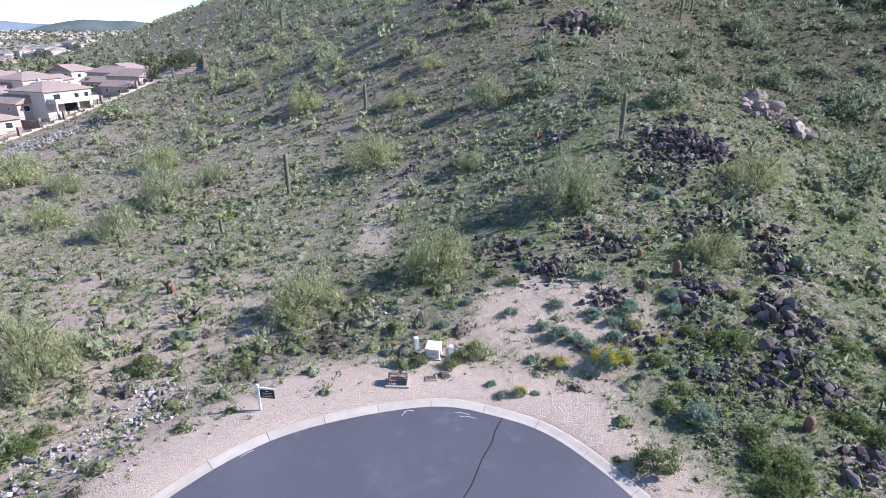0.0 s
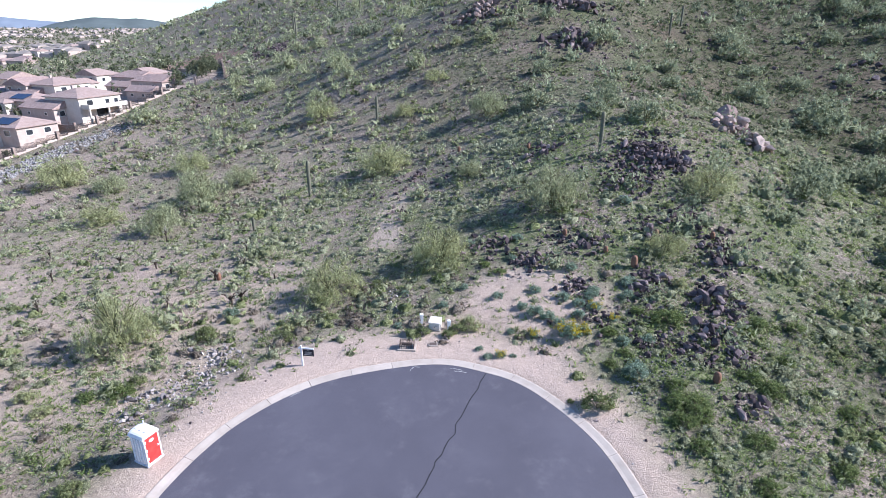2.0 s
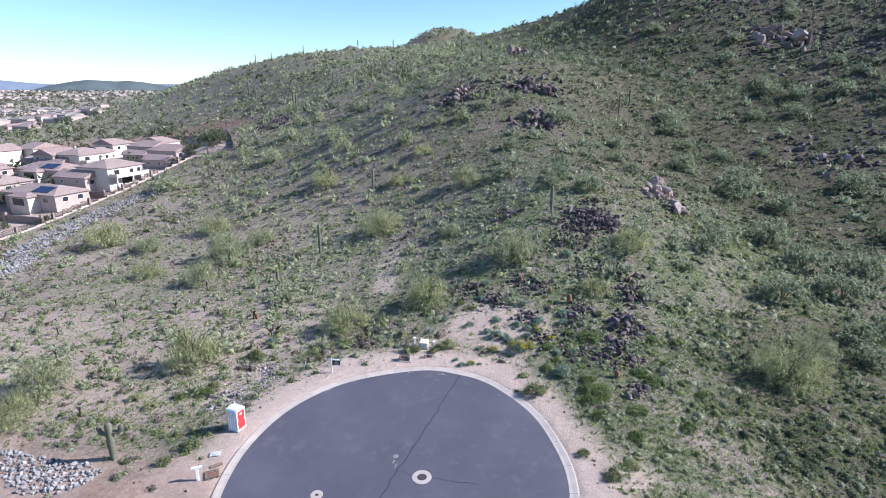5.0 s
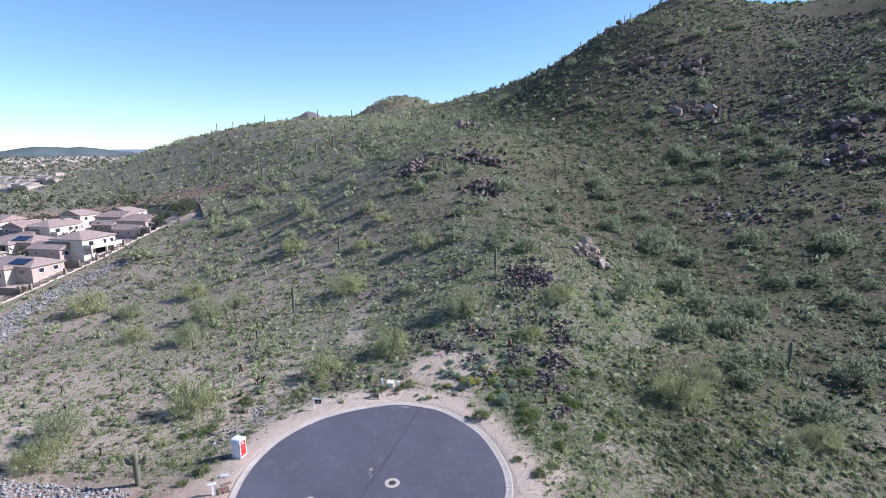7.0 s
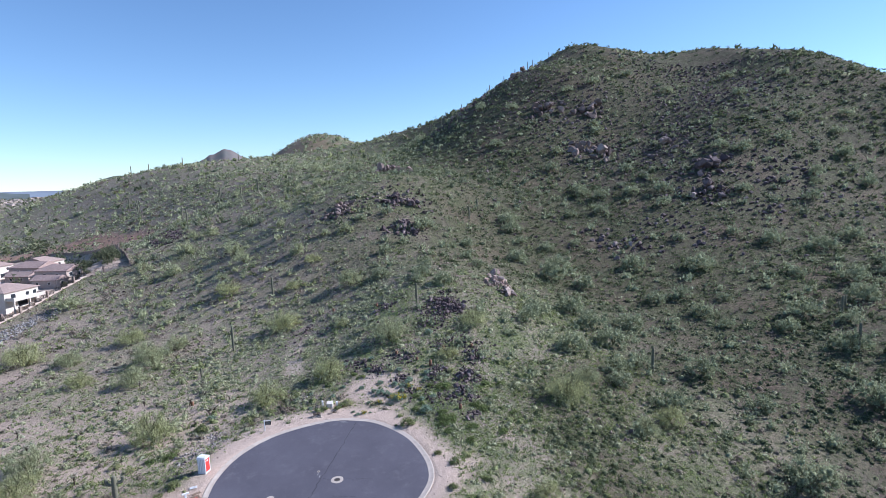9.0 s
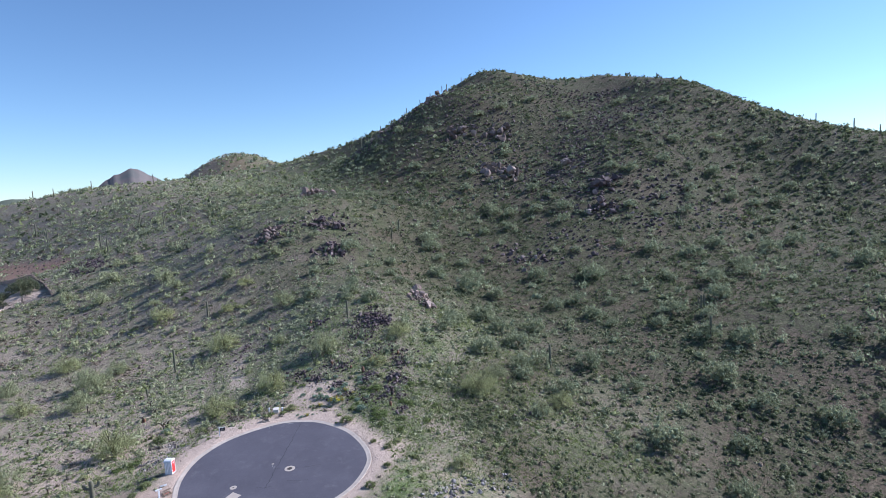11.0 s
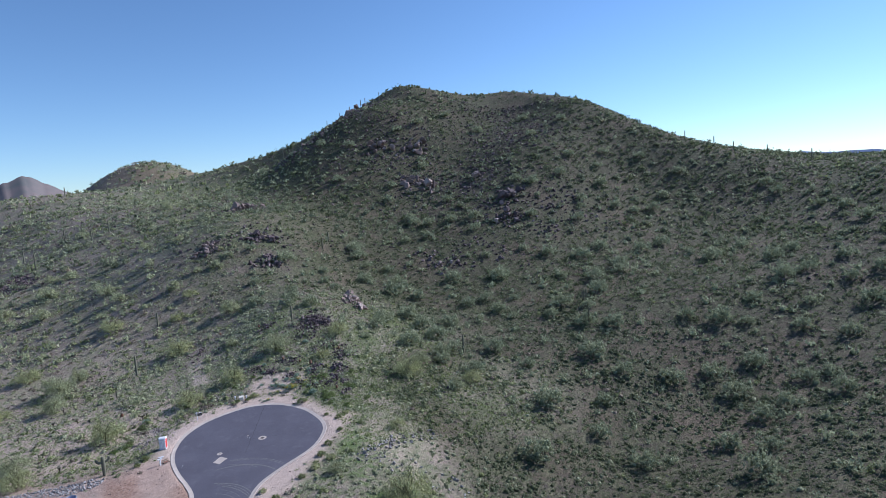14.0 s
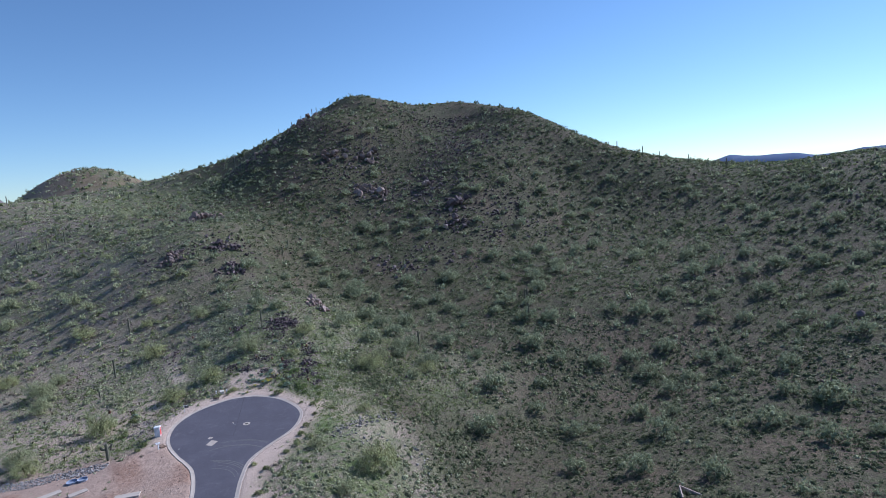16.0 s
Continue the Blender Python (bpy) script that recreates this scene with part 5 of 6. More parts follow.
def roof_mesh(x0, y0, x1, y1, z, rise, hip0, hip1, along, over=0.5, thick=0.22):
    """A pitched roof over a rectangle; hip0 and hip1 set the ridge ends in from the eaves."""
    bm = bmesh.new()
    x0, y0, x1, y1 = x0 - over, y0 - over, x1 + over, y1 + over
    if along == "y":
        mid = (x0 + x1) / 2
        r = [(mid, y0 + hip0, z + rise), (mid, y1 - hip1, z + rise)]
    else:
        mid = (y0 + y1) / 2
        r = [(x0 + hip0, mid, z + rise), (x1 - hip1, mid, z + rise)]
    c = [(x0, y0, z), (x1, y0, z), (x1, y1, z), (x0, y1, z)]
    up = [bm.verts.new(p) for p in c + r]
    lo = [bm.verts.new((p[0], p[1], p[2] - thick)) for p in c]
    if along == "y":
        faces = [(0, 1, 4), (1, 2, 5, 4), (2, 3, 5), (3, 0, 4, 5)]
    else:
        faces = [(0, 1, 5, 4), (1, 2, 5), (2, 3, 4, 5), (3, 0, 4)]
    for f in faces:
        bm.faces.new([up[i] for i in f])
    for i in range(4):
        j = (i + 1) % 4
        bm.faces.new((lo[i], lo[j], up[j], up[i]))
    bm.faces.new(lo[::-1])
    return bm


def window_part(parent, face, u, z, w, h, x0, y0, x1, y1):
    """A window with frame and pane on one face of a block: s, e, n or w."""
    t = 0.05
    if face in "sn":
        y, s = (y0, -1) if face == "s" else (y1, 1)
        fr, pa = box(u - w / 2 - 0.1, y - t if s < 0 else y, z - 0.1, u + w / 2 + 0.1, y if s < 0 else y + t, z + h + 0.1), box(u - w / 2, y - t - 0.01 if s < 0 else y + 0.01, z, u + w / 2, y + t * s + 0.01 * s if s > 0 else y - 0.01, z + h)
    else:
        x, s = (x0, -1) if face == "w" else (x1, 1)
        fr, pa = box(x - t if s < 0 else x, u - w / 2 - 0.1, z - 0.1, x if s < 0 else x + t, u + w / 2 + 0.1, z + h + 0.1), box(x - t - 0.01 if s < 0 else x + 0.01, u - w / 2, z, x - 0.01 if s < 0 else x + t + 0.01, u + w / 2, z + h)
    win = part("window", fr, TRIM, parent, "white-framed window")
    part("pane", pa, GLASS, win)


def block(parent, x0, y0, x1, y1, eave, rise, hips, along, wall, windows=(), gable_walls=True, name="wall"):
    """A stuccoed wing with its roof and windows."""
    bm = box(x0, y0, -5, x1, y1, eave - 0.05)
    if hips == (0, 0):
        ends = (((x0, y0), (x1, y0)), ((x1, y1), (x0, y1))) if along == "y" else (((x1, y0), (x1, y1)), ((x0, y1), (x0, y0)))
        for (ax, ay), (bx, by) in ends:
            bm.faces.new([bm.verts.new(p) for p in ((ax, ay, eave - 0.05), (bx, by, eave - 0.05), ((ax + bx) / 2, (ay + by) / 2, eave + rise * 0.86))])
    part(name, bm, wall, parent)
    part("roof", roof_mesh(x0, y0, x1, y1, eave + 0.1, rise, *hips, along), TILES, parent, "pinkish clay tile roof")
    for face, u, z, w, h in windows:
        window_part(parent, face, u, z, w, h, x0, y0, x1, y1)


YAW = -19.7


def house_thing(label):
    return tagged(new("house"), label, "house", "stucco houses of the estate")


def put(e, x, y, z=None, yaw=YAW):
    e.matrix_basis = pose(x, y, gz(x, y) + 0.2 if z is None else z, 0, 0, yaw)
    return e


def balcony_house():
    e = house_thing("two-storey stucco house with a balcony over a patio")
    block(e, -12.5, 0, 0, 13, 5.6, 2.0, (5.5, 5.5), "y", CREAM, (("e", 3.2, 3.4, 1.8, 1.4), ("e", 8.6, 3.4, 1.2, 1.2), ("e", 11.4, 3.4, 1.2, 1.2), ("e", 6.5, 0.3, 3.6, 2.1), ("s", -6, 3.4, 1.2, 1.1)))
    block(e, -18, -3.5, -5.5, 4.0, 2.9, 1.9, (0, 0), "x", STUCCO, (("s", -8.6, 1.3, 0.8, 0.6), ("s", -15, 1.3, 0.8, 0.6), ("e", -1.2, 0.9, 1.4, 1.3)))
    part("balcony_floor", box(0, 0.4, 2.75, 3.0, 12.5, 3.0), CREAM, e)
    part("balcony_parapet", add_box(add_box(box(2.85, 0.4, 3.0, 3.0, 12.5, 3.9), 0, 0.4, 3.0, 2.85, 0.55, 3.9), 0, 12.35, 3.0, 2.85, 12.5, 3.9), CREAM, e)
    for y in (0.6, 6.4, 12.2):
        part("post", box(2.5, y - 0.2, -4.5, 2.9, y + 0.2, 2.75), CREAM, e)
    part("chimney", box(-7.6, 4.4, 6.4, -6.9, 5.1, 8.3), STUCCO, e)
    return e


def gable_house():
    e = house_thing("two-storey pinkish stucco house with a low gabled wing")
    block(e, -14, 2, 0, 12, 5.5, 2.1, (4.2, 0), "x", STUCCO, (("e", 4.2, 3.2, 1.5, 1.5), ("e", 8.6, 3.2, 1.2, 1.2), ("e", 5.5, 0.4, 1.6, 2.0), ("s", -4, 3.3, 1.1, 1.1), ("s", -9.5, 3.3, 1.1, 1.1)))
    block(e, -10, -4.2, 0.6, 2.0, 2.8, 1.7, (0, 0), "x", STUCCO, (("s", -7.4, 1.2, 1.0, 0.8), ("s", -2.5, 1.2, 1.0, 0.8), ("e", -1.2, 0.8, 1.3, 1.3)))
    block(e, -19, 5, -14, 12.5, 2.8, 1.4, (2.6, 2.6), "y", CREAM, (("s", -16.5, 0.9, 1.2, 1.2),))
    return e


def low_house():
    e = house_thing("low stucco house with solar panels on its tile roof")
    block(e, -20, 0, 0, 10.5, 2.9, 2.0, (5, 5), "x", STUCCO, (("e", 3.0, 0.9, 1.6, 1.2), ("e", 7.6, 0.9, 1.6, 1.2), ("s", -3.6, 0.8, 2.0, 1.3), ("s", -9.0, 0.2, 3.2, 2.1), ("s", -15.5, 0.8, 1.8, 1.3)))
    block(e, -13.5, -3.2, -6.2, 0.0, 2.65, 0.9, (2.4, 2.4), "x", CREAM, (("s", -9.8, 0.2, 4.4, 2.0),))
    for i, (a, b) in enumerate(((-9.4, -6.4), (-6.2, -3.2))):
        bm = bmesh.new()
        t = [(a, 0.6), (b, 0.6), (b, 3.6), (a, 3.6)]
        lo = [bm.verts.new((p[0], p[1], 3.12 + 0.347 * (p[1] + 0.5))) for p in t]
        hi = [bm.verts.new((p[0], p[1], 3.20 + 0.347 * (p[1] + 0.5))) for p in t]
        bm.faces.new(hi), bm.faces.new(lo[::-1])
        for k in range(4):
            bm.faces.new((lo[k], lo[(k + 1) % 4], hi[(k + 1) % 4], hi[k]))
        part("solar_panel", bm, SOLAR, e, "dark blue solar panel")
    return e


def tall_house():
    e = house_thing("two-storey cream stucco house with tile gables")
    block(e, -11, 0, 0, 11, 5.5, 2.2, (0, 5), "y", CREAM, (("e", 3, 3.3, 1.3, 1.2), ("e", 8, 3.3, 1.3, 1.2), ("s", -3.2, 3.3, 1.4, 1.2), ("s", -7.8, 3.3, 1.4, 1.2), ("e", 5, 0.5, 2.2, 1.6)))
    block(e, -7, -5.5, 0.5, 0, 2.9, 1.8, (0, 2.4), "y", CREAM, (("s", -3.2, 0.1, 4.4, 2.1),))
    return e


def estate():
    a, b, c, d = balcony_house(), gable_house(), low_house(), tall_house()
    put(a, -98.5, 141.5, 1.9), put(b, -99.0, 185.5, 2.2), put(c, -104.5, 125, -0.6), put(d, -120, 222, 2.2)
    for k, x, y, z in ((d, -138, 216, 2.0), (d, -157, 210, 1.9), (b, -116, 203, 2.1), (a, -128, 176, 1.9), (c, -124, 158, 1.6), (c, -128, 136, 0.6), (c, -124, 110, 0.2), (d, -176, 204, 1.8), (b, -150, 182, 1.8), (c, -150, 158, 1.4), (b, -196, 212, 1.6), (c, -172, 180, 1.7)):
        put(copy_thing(k, pose(0, 0, 0)), x, y, z, YAW + (0 if x > -130 else 90 * int(rng.integers(0, 4))))
    # streets further off
    n = 0
    ca, sa = math.cos(radians(YAW)), math.sin(radians(YAW))
    for i in range(-2, 16):
        for j in range(0, 18):
            u, v = -112 - 23 * j - (9 if j % 2 else 0), 40 + 27 * i
            x, y = ca * u - sa * v + float(rng.uniform(-2, 2)) - 25, sa * u + ca * v + float(rng.uniform(-2, 2))
            if not (-520 < x < -190 or (x < -135 and y < 120)) or y < 40 or float(hills(np.array(x), np.array(y))) > 6.5 or n >= 60 or float(vnoise(x, y, 60, 71)) < 0.42 or (x > -235 and y > 150) or (y > 285 and x > -360) or math.hypot(x + 150, y - 180) < 75:
                continue
            if math.degrees(math.atan2(-x, y + 10)) > 48:
                continue
            put(copy_thing((a, b, c, d, c)[int(rng.integers(0, 5))], pose(0, 0, 0)), x, y, None, YAW + 90 * int(rng.integers(0, 4)))
            n += 1


estate()


def far_town():
    """The town on the plain: small houses and trees that blend into one another."""
    k = 4600
    az, d = np.radians(rng.uniform(-47, -12, k)), 330 + 3300 * rng.random(k) ** 1.25
    x, y = d * np.sin(az), d * np.cos(az) - 20
    keep = (hills(x, y) < 7.0) & (x < -150) & ~((x > -540) & (y < 520)) & (vnoise(x, y, 160, 77) > 0.42)
    x, y = x[keep], y[keep]
    z = ground(x, y)
    w, l, h = rng.uniform(9, 17, len(x)), rng.uniform(10, 20, len(x)), rng.choice([3.0, 3.2, 5.6], len(x))
    v, f, mat = [], [], []
    for i in range(len(x)):
        c, s, b = math.cos(radians(YAW)), math.sin(radians(YAW)), len(v)
        for px, py, pz in ((-1, -1, -1.5), (1, -1, -1.5), (1, 1, -1.5), (-1, 1, -1.5), (-1, -1, h[i]), (1, -1, h[i]), (1, 1, h[i]), (-1, 1, h[i]), (-0.35, 0, h[i] + 2.2), (0.35, 0, h[i] + 2.2)):
            q, r = px * w[i] / 2, py * l[i] / 2
            v.append((x[i] + c * q - s * r, y[i] + s * q + c * r, z[i] + pz))
        for a in ((0, 1, 5, 4), (1, 2, 6, 5), (2, 3, 7, 6), (3, 0, 4, 7), (4, 5, 9, 8), (5, 6, 9), (6, 7, 8, 9), (7, 4, 8)):
            f.append(tuple(b + t for t in a))
            mat.append(1 if max(a) > 7 else 0)
    me = mesh_from("far_houses", v, f, [STUCCO, FAR_ROOF])
    me.polygons.foreach_set("material_index", np.array(mat, dtype=np.int32))
    tagged(new("far_houses", me), "pale tile-roofed houses spread over the far plain", "houses", kind="stuff")
    k = 4500
    az, d = np.radians(rng.uniform(-47, -14, k)), 170 + 3200 * rng.random(k) ** 1.4
    x, y = d * np.sin(az), d * np.cos(az) - 20
    keep = (hills(x, y) < 7.0) & (x < -118) & (vnoise(x, y, 12, 5) > 0.35)
    x, y, d = x[keep], y[keep], d[keep]
    r = rng.uniform(1.2, 2.6, len(x)) * (1 + d / 1400)
    tagged(new("town_trees", soup("town_trees", leaf_cloud(np.stack([x, y, ground(x, y) + 0.6 * r], 1), r, 1.2 * r, 20, 0.26 * np.ones(len(x)), 1.6, 0.1, -0.3), LAWN)), "dark green trees among the far houses", "trees", kind="stuff")


far_town()


def boundary_wall(line, name, label, base, railing, mat, step_len=3.0):
    wall = tagged(new(name), label, "wall", kind="structure")
    p = np.array(line, float)
    s = np.concatenate([[0], np.cumsum(np.linalg.norm(np.diff(p, axis=0), axis=1))])
    n = int(s[-1] / step_len)
    at = np.linspace(0, s[-1], n + 1)
    q = np.stack([np.interp(at, s, p[:, 0]), np.interp(at, s, p[:, 1])], 1)
    z = ground(q[:, 0], q[:, 1])
    for i in range(n):
        a, b = q[i], q[i + 1]
        l = float(np.linalg.norm(b - a))
        turn = math.degrees(math.atan2(b[1] - a[1], b[0] - a[0]))
        zz = float(min(z[i], z[i + 1]))
        top = float((z[i] + z[i + 1]) / 2) - zz + base
        bm = box(0, -0.1, -0.8, l - 0.01, 0.1, top)
        ob = part("wall_panel", bm, mat, wall)
        ob.matrix_basis = pose(a[0], a[1], zz, 0, 0, turn)
        if railing:
            bm = box(0, -0.025, top + railing - 0.1, l, 0.025, top + railing - 0.04)
            add_box(bm, 0, -0.025, top + 0.1, l, 0.025, top + 0.15)
            for k in np.arange(0.1, l, 0.17):
                add_box(bm, k - 0.018, -0.018, top, k + 0.018, 0.018, top + railing)
            part("railing", bm, RAIL, wall, "dark iron railing").matrix_basis = pose(a[0], a[1], zz, 0, 0, turn)
        if i % 4 == 0:
            part("pillar", box(-0.3, -0.3, -0.8, 0.3, 0.3, top + max(railing, 0.5) + 0.15), BLOCK, wall, "brown block pillar").matrix_basis = pose(a[0], a[1], zz, 0, 0, turn)


boundary_wall(WALL_LINE, "wall_east", "low tan wall with dark iron railing along the wash", 0.5, 1.3, STUCCO)
boundary_wall([(-70.5, 172.4), (-77, 189), (-84, 205), (-93.8, 236), (-125, 273), (-146, 298), (-180, 304), (-260, 318)], "wall_north", "brown block wall below the red bank", 1.2, 0, BLOCK)
boundary_wall([(-102, 115), (-112, 118.5), (-124, 123)], "wall_between_1", "brown block wall between two lots", 1.8, 0, BLOCK)
boundary_wall([(-97.0, 135.5), (-106, 138.7)], "wall_between_2", "brown block wall between two lots", 1.8, 0, BLOCK)


def riprap(line, half, gap, lo, hi, mat, label, name, fill=0.9):
    p = np.array(line, float)
    x, y = scatter(p[:, 0].min() - half, p[:, 0].max() + half, p[:, 1].min() - half, p[:, 1].max() + half, gap)
    a, b = p[:-1], p[1:] - p[:-1]
    t = np.clip(((x[:, None] - a[:, 0]) * b[:, 0] + (y[:, None] - a[:, 1]) * b[:, 1]) / (b ** 2).sum(1), 0, 1)
    d = np.hypot(x[:, None] - a[:, 0] - t * b[:, 0], y[:, None] - a[:, 1] - t * b[:, 1]).min(1)
    keep = (d < half * (0.6 + 0.8 * vnoise(x, y, 3, 61))) & (rng.random(len(x)) < fill) & (road_distance(x, y) > 1.5)
    x, y = x[keep], y[keep]
    stones(name, x, y, lo + (hi - lo) * rng.random(len(x)) ** 1.6, mat, label)


riprap([(-84, 137), (-88, 128), (-91.5, 118), (-92, 107), (-91, 96), (-88, 86), (-84, 76)], 3.4, 0.55, 0.35, 0.95, GREY_ROCK, "pale grey riprap stones lining the wash", "wash_riprap")
riprap([(-52, 20.5), (-44, 16.5), (-39, 14.3), (-34, 12.6), (-29.5, 11.6)], 2.0, 0.36, 0.22, 0.6, GREY_ROCK, "grey riprap stones along the foot of the slope", "slope_riprap")
riprap([(14.5, -7.5), (18, -5.5), (23, -3.5), (30, -2.5)], 2.4, 0.6, 0.2, 0.9, PALE_ROCK, "pale rubble heap beside the kerb", "rubble", 0.5)
riprap([(18, -12), (24, -18), (29, -24)], 2.6, 0.8, 0.2, 0.8, PALE_ROCK, "pale rubble strewn below the street", "low_rubble", 0.35)
riprap([(-62, 196), (-65.5, 205), (-68, 214)], 6.5, 0.9, 0.6, 1.5, DARK_ROCK, "dark purple rock lining of a spillway", "spillway_rocks")
riprap([(15.5, 24.0), (17, 26), (18.5, 28.5)], 1.9, 0.3, 0.08, 0.34, GREY_ROCK, "grey crushed stones below the boulders", "crushed_stones", 0.8)


# ---- far ranges ----
def make_range(name, tint, dark):
    m = Mat(name, 1.0, 0, 0.0)
    m.colour(m.mix(m.grey(m.noise(0.008, 6), 0.35, 0.65), tint, dark))
    return m.m


# the next three have the blue and pale of aerial haze mixed into their colour
BLUE_RANGE = make_range("haze_tinted_blue_range", (0.22, 0.26, 0.31), (0.18, 0.21, 0.26))
DEEP_HAZE_RANGE = make_range("haze_tinted_deep_range", (0.15, 0.19, 0.30), (0.12, 0.16, 0.26))
GREEN_RANGE = make_range("haze_tinted_green_range", (0.135, 0.16, 0.16), (0.10, 0.12, 0.12))
LOW_RANGE = make_range("dark_green_hill", (0.15, 0.165, 0.13), (0.10, 0.12, 0.095))
RED_HILL = make_range("reddish_hill", (0.25, 0.185, 0.175), (0.13, 0.145, 0.14))


def far_range(name, az0, az1, dist, tops, mat, label, depth=300):
    """A mountain ridge: tops are elevations in degrees at even steps."""
    n = 70
    v, f = [], []
    for i in range(n):
        t = i / (n - 1)
        el = float(np.interp(t * (len(tops) - 1), range(len(tops)), tops))
        az = radians(az0 + (az1 - az0) * t)
        el *= 1 + 0.09 * (float(vnoise(i * 1.0, 0.5, 2.3, 91)) - 0.5)
        h = (46 if dist > 3000 and az0 < 0 else 30) + dist * math.tan(radians(max(el, -0.6)))
        for dd, frac in ((-depth, 0.0), (-depth * 0.55, 0.35), (-depth * 0.25, 0.7), (0, 1.0), (depth, 0.0)):
            j = float(vnoise(i * 1.0, dd * 0.01, 3.1, 92)) - 0.5
            r = dist + dd + 8 * j
            v.append((r * math.sin(az), r * math.cos(az) - 40, -15 + (h + 15) * frac))
    m = 5
    for i in range(n - 1):
        for k in range(m - 1):
            f.append((i * m + k, (i + 1) * m + k, (i + 1) * m + k + 1, i * m + k + 1))
    me = mesh_from(name, v, f, mat)
    for p in me.polygons:
        p.use_smooth = True
    return tagged(new(name, me), label, "mountains", kind="structure")


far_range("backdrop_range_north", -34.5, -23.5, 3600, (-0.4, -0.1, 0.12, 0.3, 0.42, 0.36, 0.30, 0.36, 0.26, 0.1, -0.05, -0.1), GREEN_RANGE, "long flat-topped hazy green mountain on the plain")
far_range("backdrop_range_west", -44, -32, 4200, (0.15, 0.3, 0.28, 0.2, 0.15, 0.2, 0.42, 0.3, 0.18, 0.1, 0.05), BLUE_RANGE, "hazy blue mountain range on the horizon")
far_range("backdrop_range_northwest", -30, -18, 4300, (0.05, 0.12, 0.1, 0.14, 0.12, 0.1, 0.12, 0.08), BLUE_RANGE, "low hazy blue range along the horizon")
far_range("backdrop_range_east", 58, 78, 3800, (-0.1, 0.5, 0.8, 1.3, 1.05, 1.05, 1.0, 0.7, 0.8, 1.05, 1.1, 0.9, 0.6), DEEP_HAZE_RANGE, "mountain range behind the saddle, coloured deep blue with haze")
far_range("backdrop_hill", -13.4, -1.5, 1580, (-0.5, 0.8, 1.8, 2.9, 3.5, 3.9, 3.45, 2.9, 2.3, 1.4, 0.4, -0.3), RED_HILL, "reddish rocky peak behind the ridge", 420)
far_range("backdrop_low_hill", -24.0, -11.5, 1150, (-0.9, -0.3, 0.4, 1.0, 1.5, 1.8, 1.65, 1.1, 0.5, -0.3), LOW_RANGE, "low dark green hill beyond the slope", 260)


def garden_trees():
    first = None
    for x, y, w in ((-84, 186, 8.5), (-88, 193, 7), (-80, 185, 7.5), (-83, 192, 8), (-87, 199, 8), (-91, 207, 7.5), (-96, 216, 7), (-101, 226, 7), (-106, 236, 8), (-114, 247, 7), (-81, 180, 4.5), (-92, 205, 6), (-87, 176, 3.5), (-126, 140, 8), (-133, 148, 6), (-104, 119, 2.6), (-110, 112, 4), (-146, 172, 7), (-112, 160, 3), (-118, 168, 4), (-90, 182, 7), (-86, 199, 5), (-95, 192, 6.5), (-89, 170, 4), (-98, 200, 5), (-100, 186, 5), (-95, 178, 4.5), (-128, 132, 9), (-92, 212, 5)):
        m = pose(x, y, gz(x, y) - 0.05, 0, 0, rng.uniform(0, 360))
        if first is None:
            first = tagged(new("garden_tree"), "leafy green garden tree behind the boundary wall", "tree", "garden trees")
            under("trunk", PALO_SHAPES[4][0], first)
            under("crown", indexed("crown", *PALO_SHAPES[5][1], LAWN, True), first)
            ob, first.matrix_basis = first, m
        else:
            ob = copy_thing(first, m)
        ob.scale = (w / 2, w / 2, w / 2 * 1.25)


garden_trees()


# ---- things round the cul-de-sac ----
WHITE_PLASTIC = make_plain("white_plastic", (0.72, 0.72, 0.73), (0.82, 0.82, 0.82), 3, 0.45, bump=0.05)
GREY_PLASTIC = make_plain("pale_grey_plastic", (0.55, 0.56, 0.60), (0.66, 0.67, 0.70), 3, 0.5, bump=0.05)
RED_PLASTIC = make_plain("red_plastic", (0.50, 0.035, 0.03), (0.62, 0.06, 0.05), 3, 0.45, bump=0.05)
BEIGE = make_plain("beige_painted_steel", (0.62, 0.56, 0.48), (0.72, 0.66, 0.58), 3, 0.5, bump=0.05)
BROWN_STEEL = make_plain("brown_steel_mesh", (0.10, 0.072, 0.06), (0.18, 0.135, 0.115), 30, 0.7, 0.3, 0.6)
BLACK_SIGN = make_plain("black_sign_face", (0.012, 0.014, 0.02), (0.025, 0.028, 0.04), 3, 0.4, bump=0)
WOOD = make_plain("weathered_board", (0.16, 0.11, 0.075), (0.30, 0.22, 0.16), 8, 0.9)
BLUE_TUB = make_plain("blue_grey_plastic", (0.20, 0.24, 0.33), (0.30, 0.34, 0.43), 4, 0.5, bump=0.05)


def stand(ob, x, y, yaw=0.0, dz=0.0):
    ob.matrix_basis = pose(x, y, gz(x, y) + dz, 0, 0, yaw)
    return ob


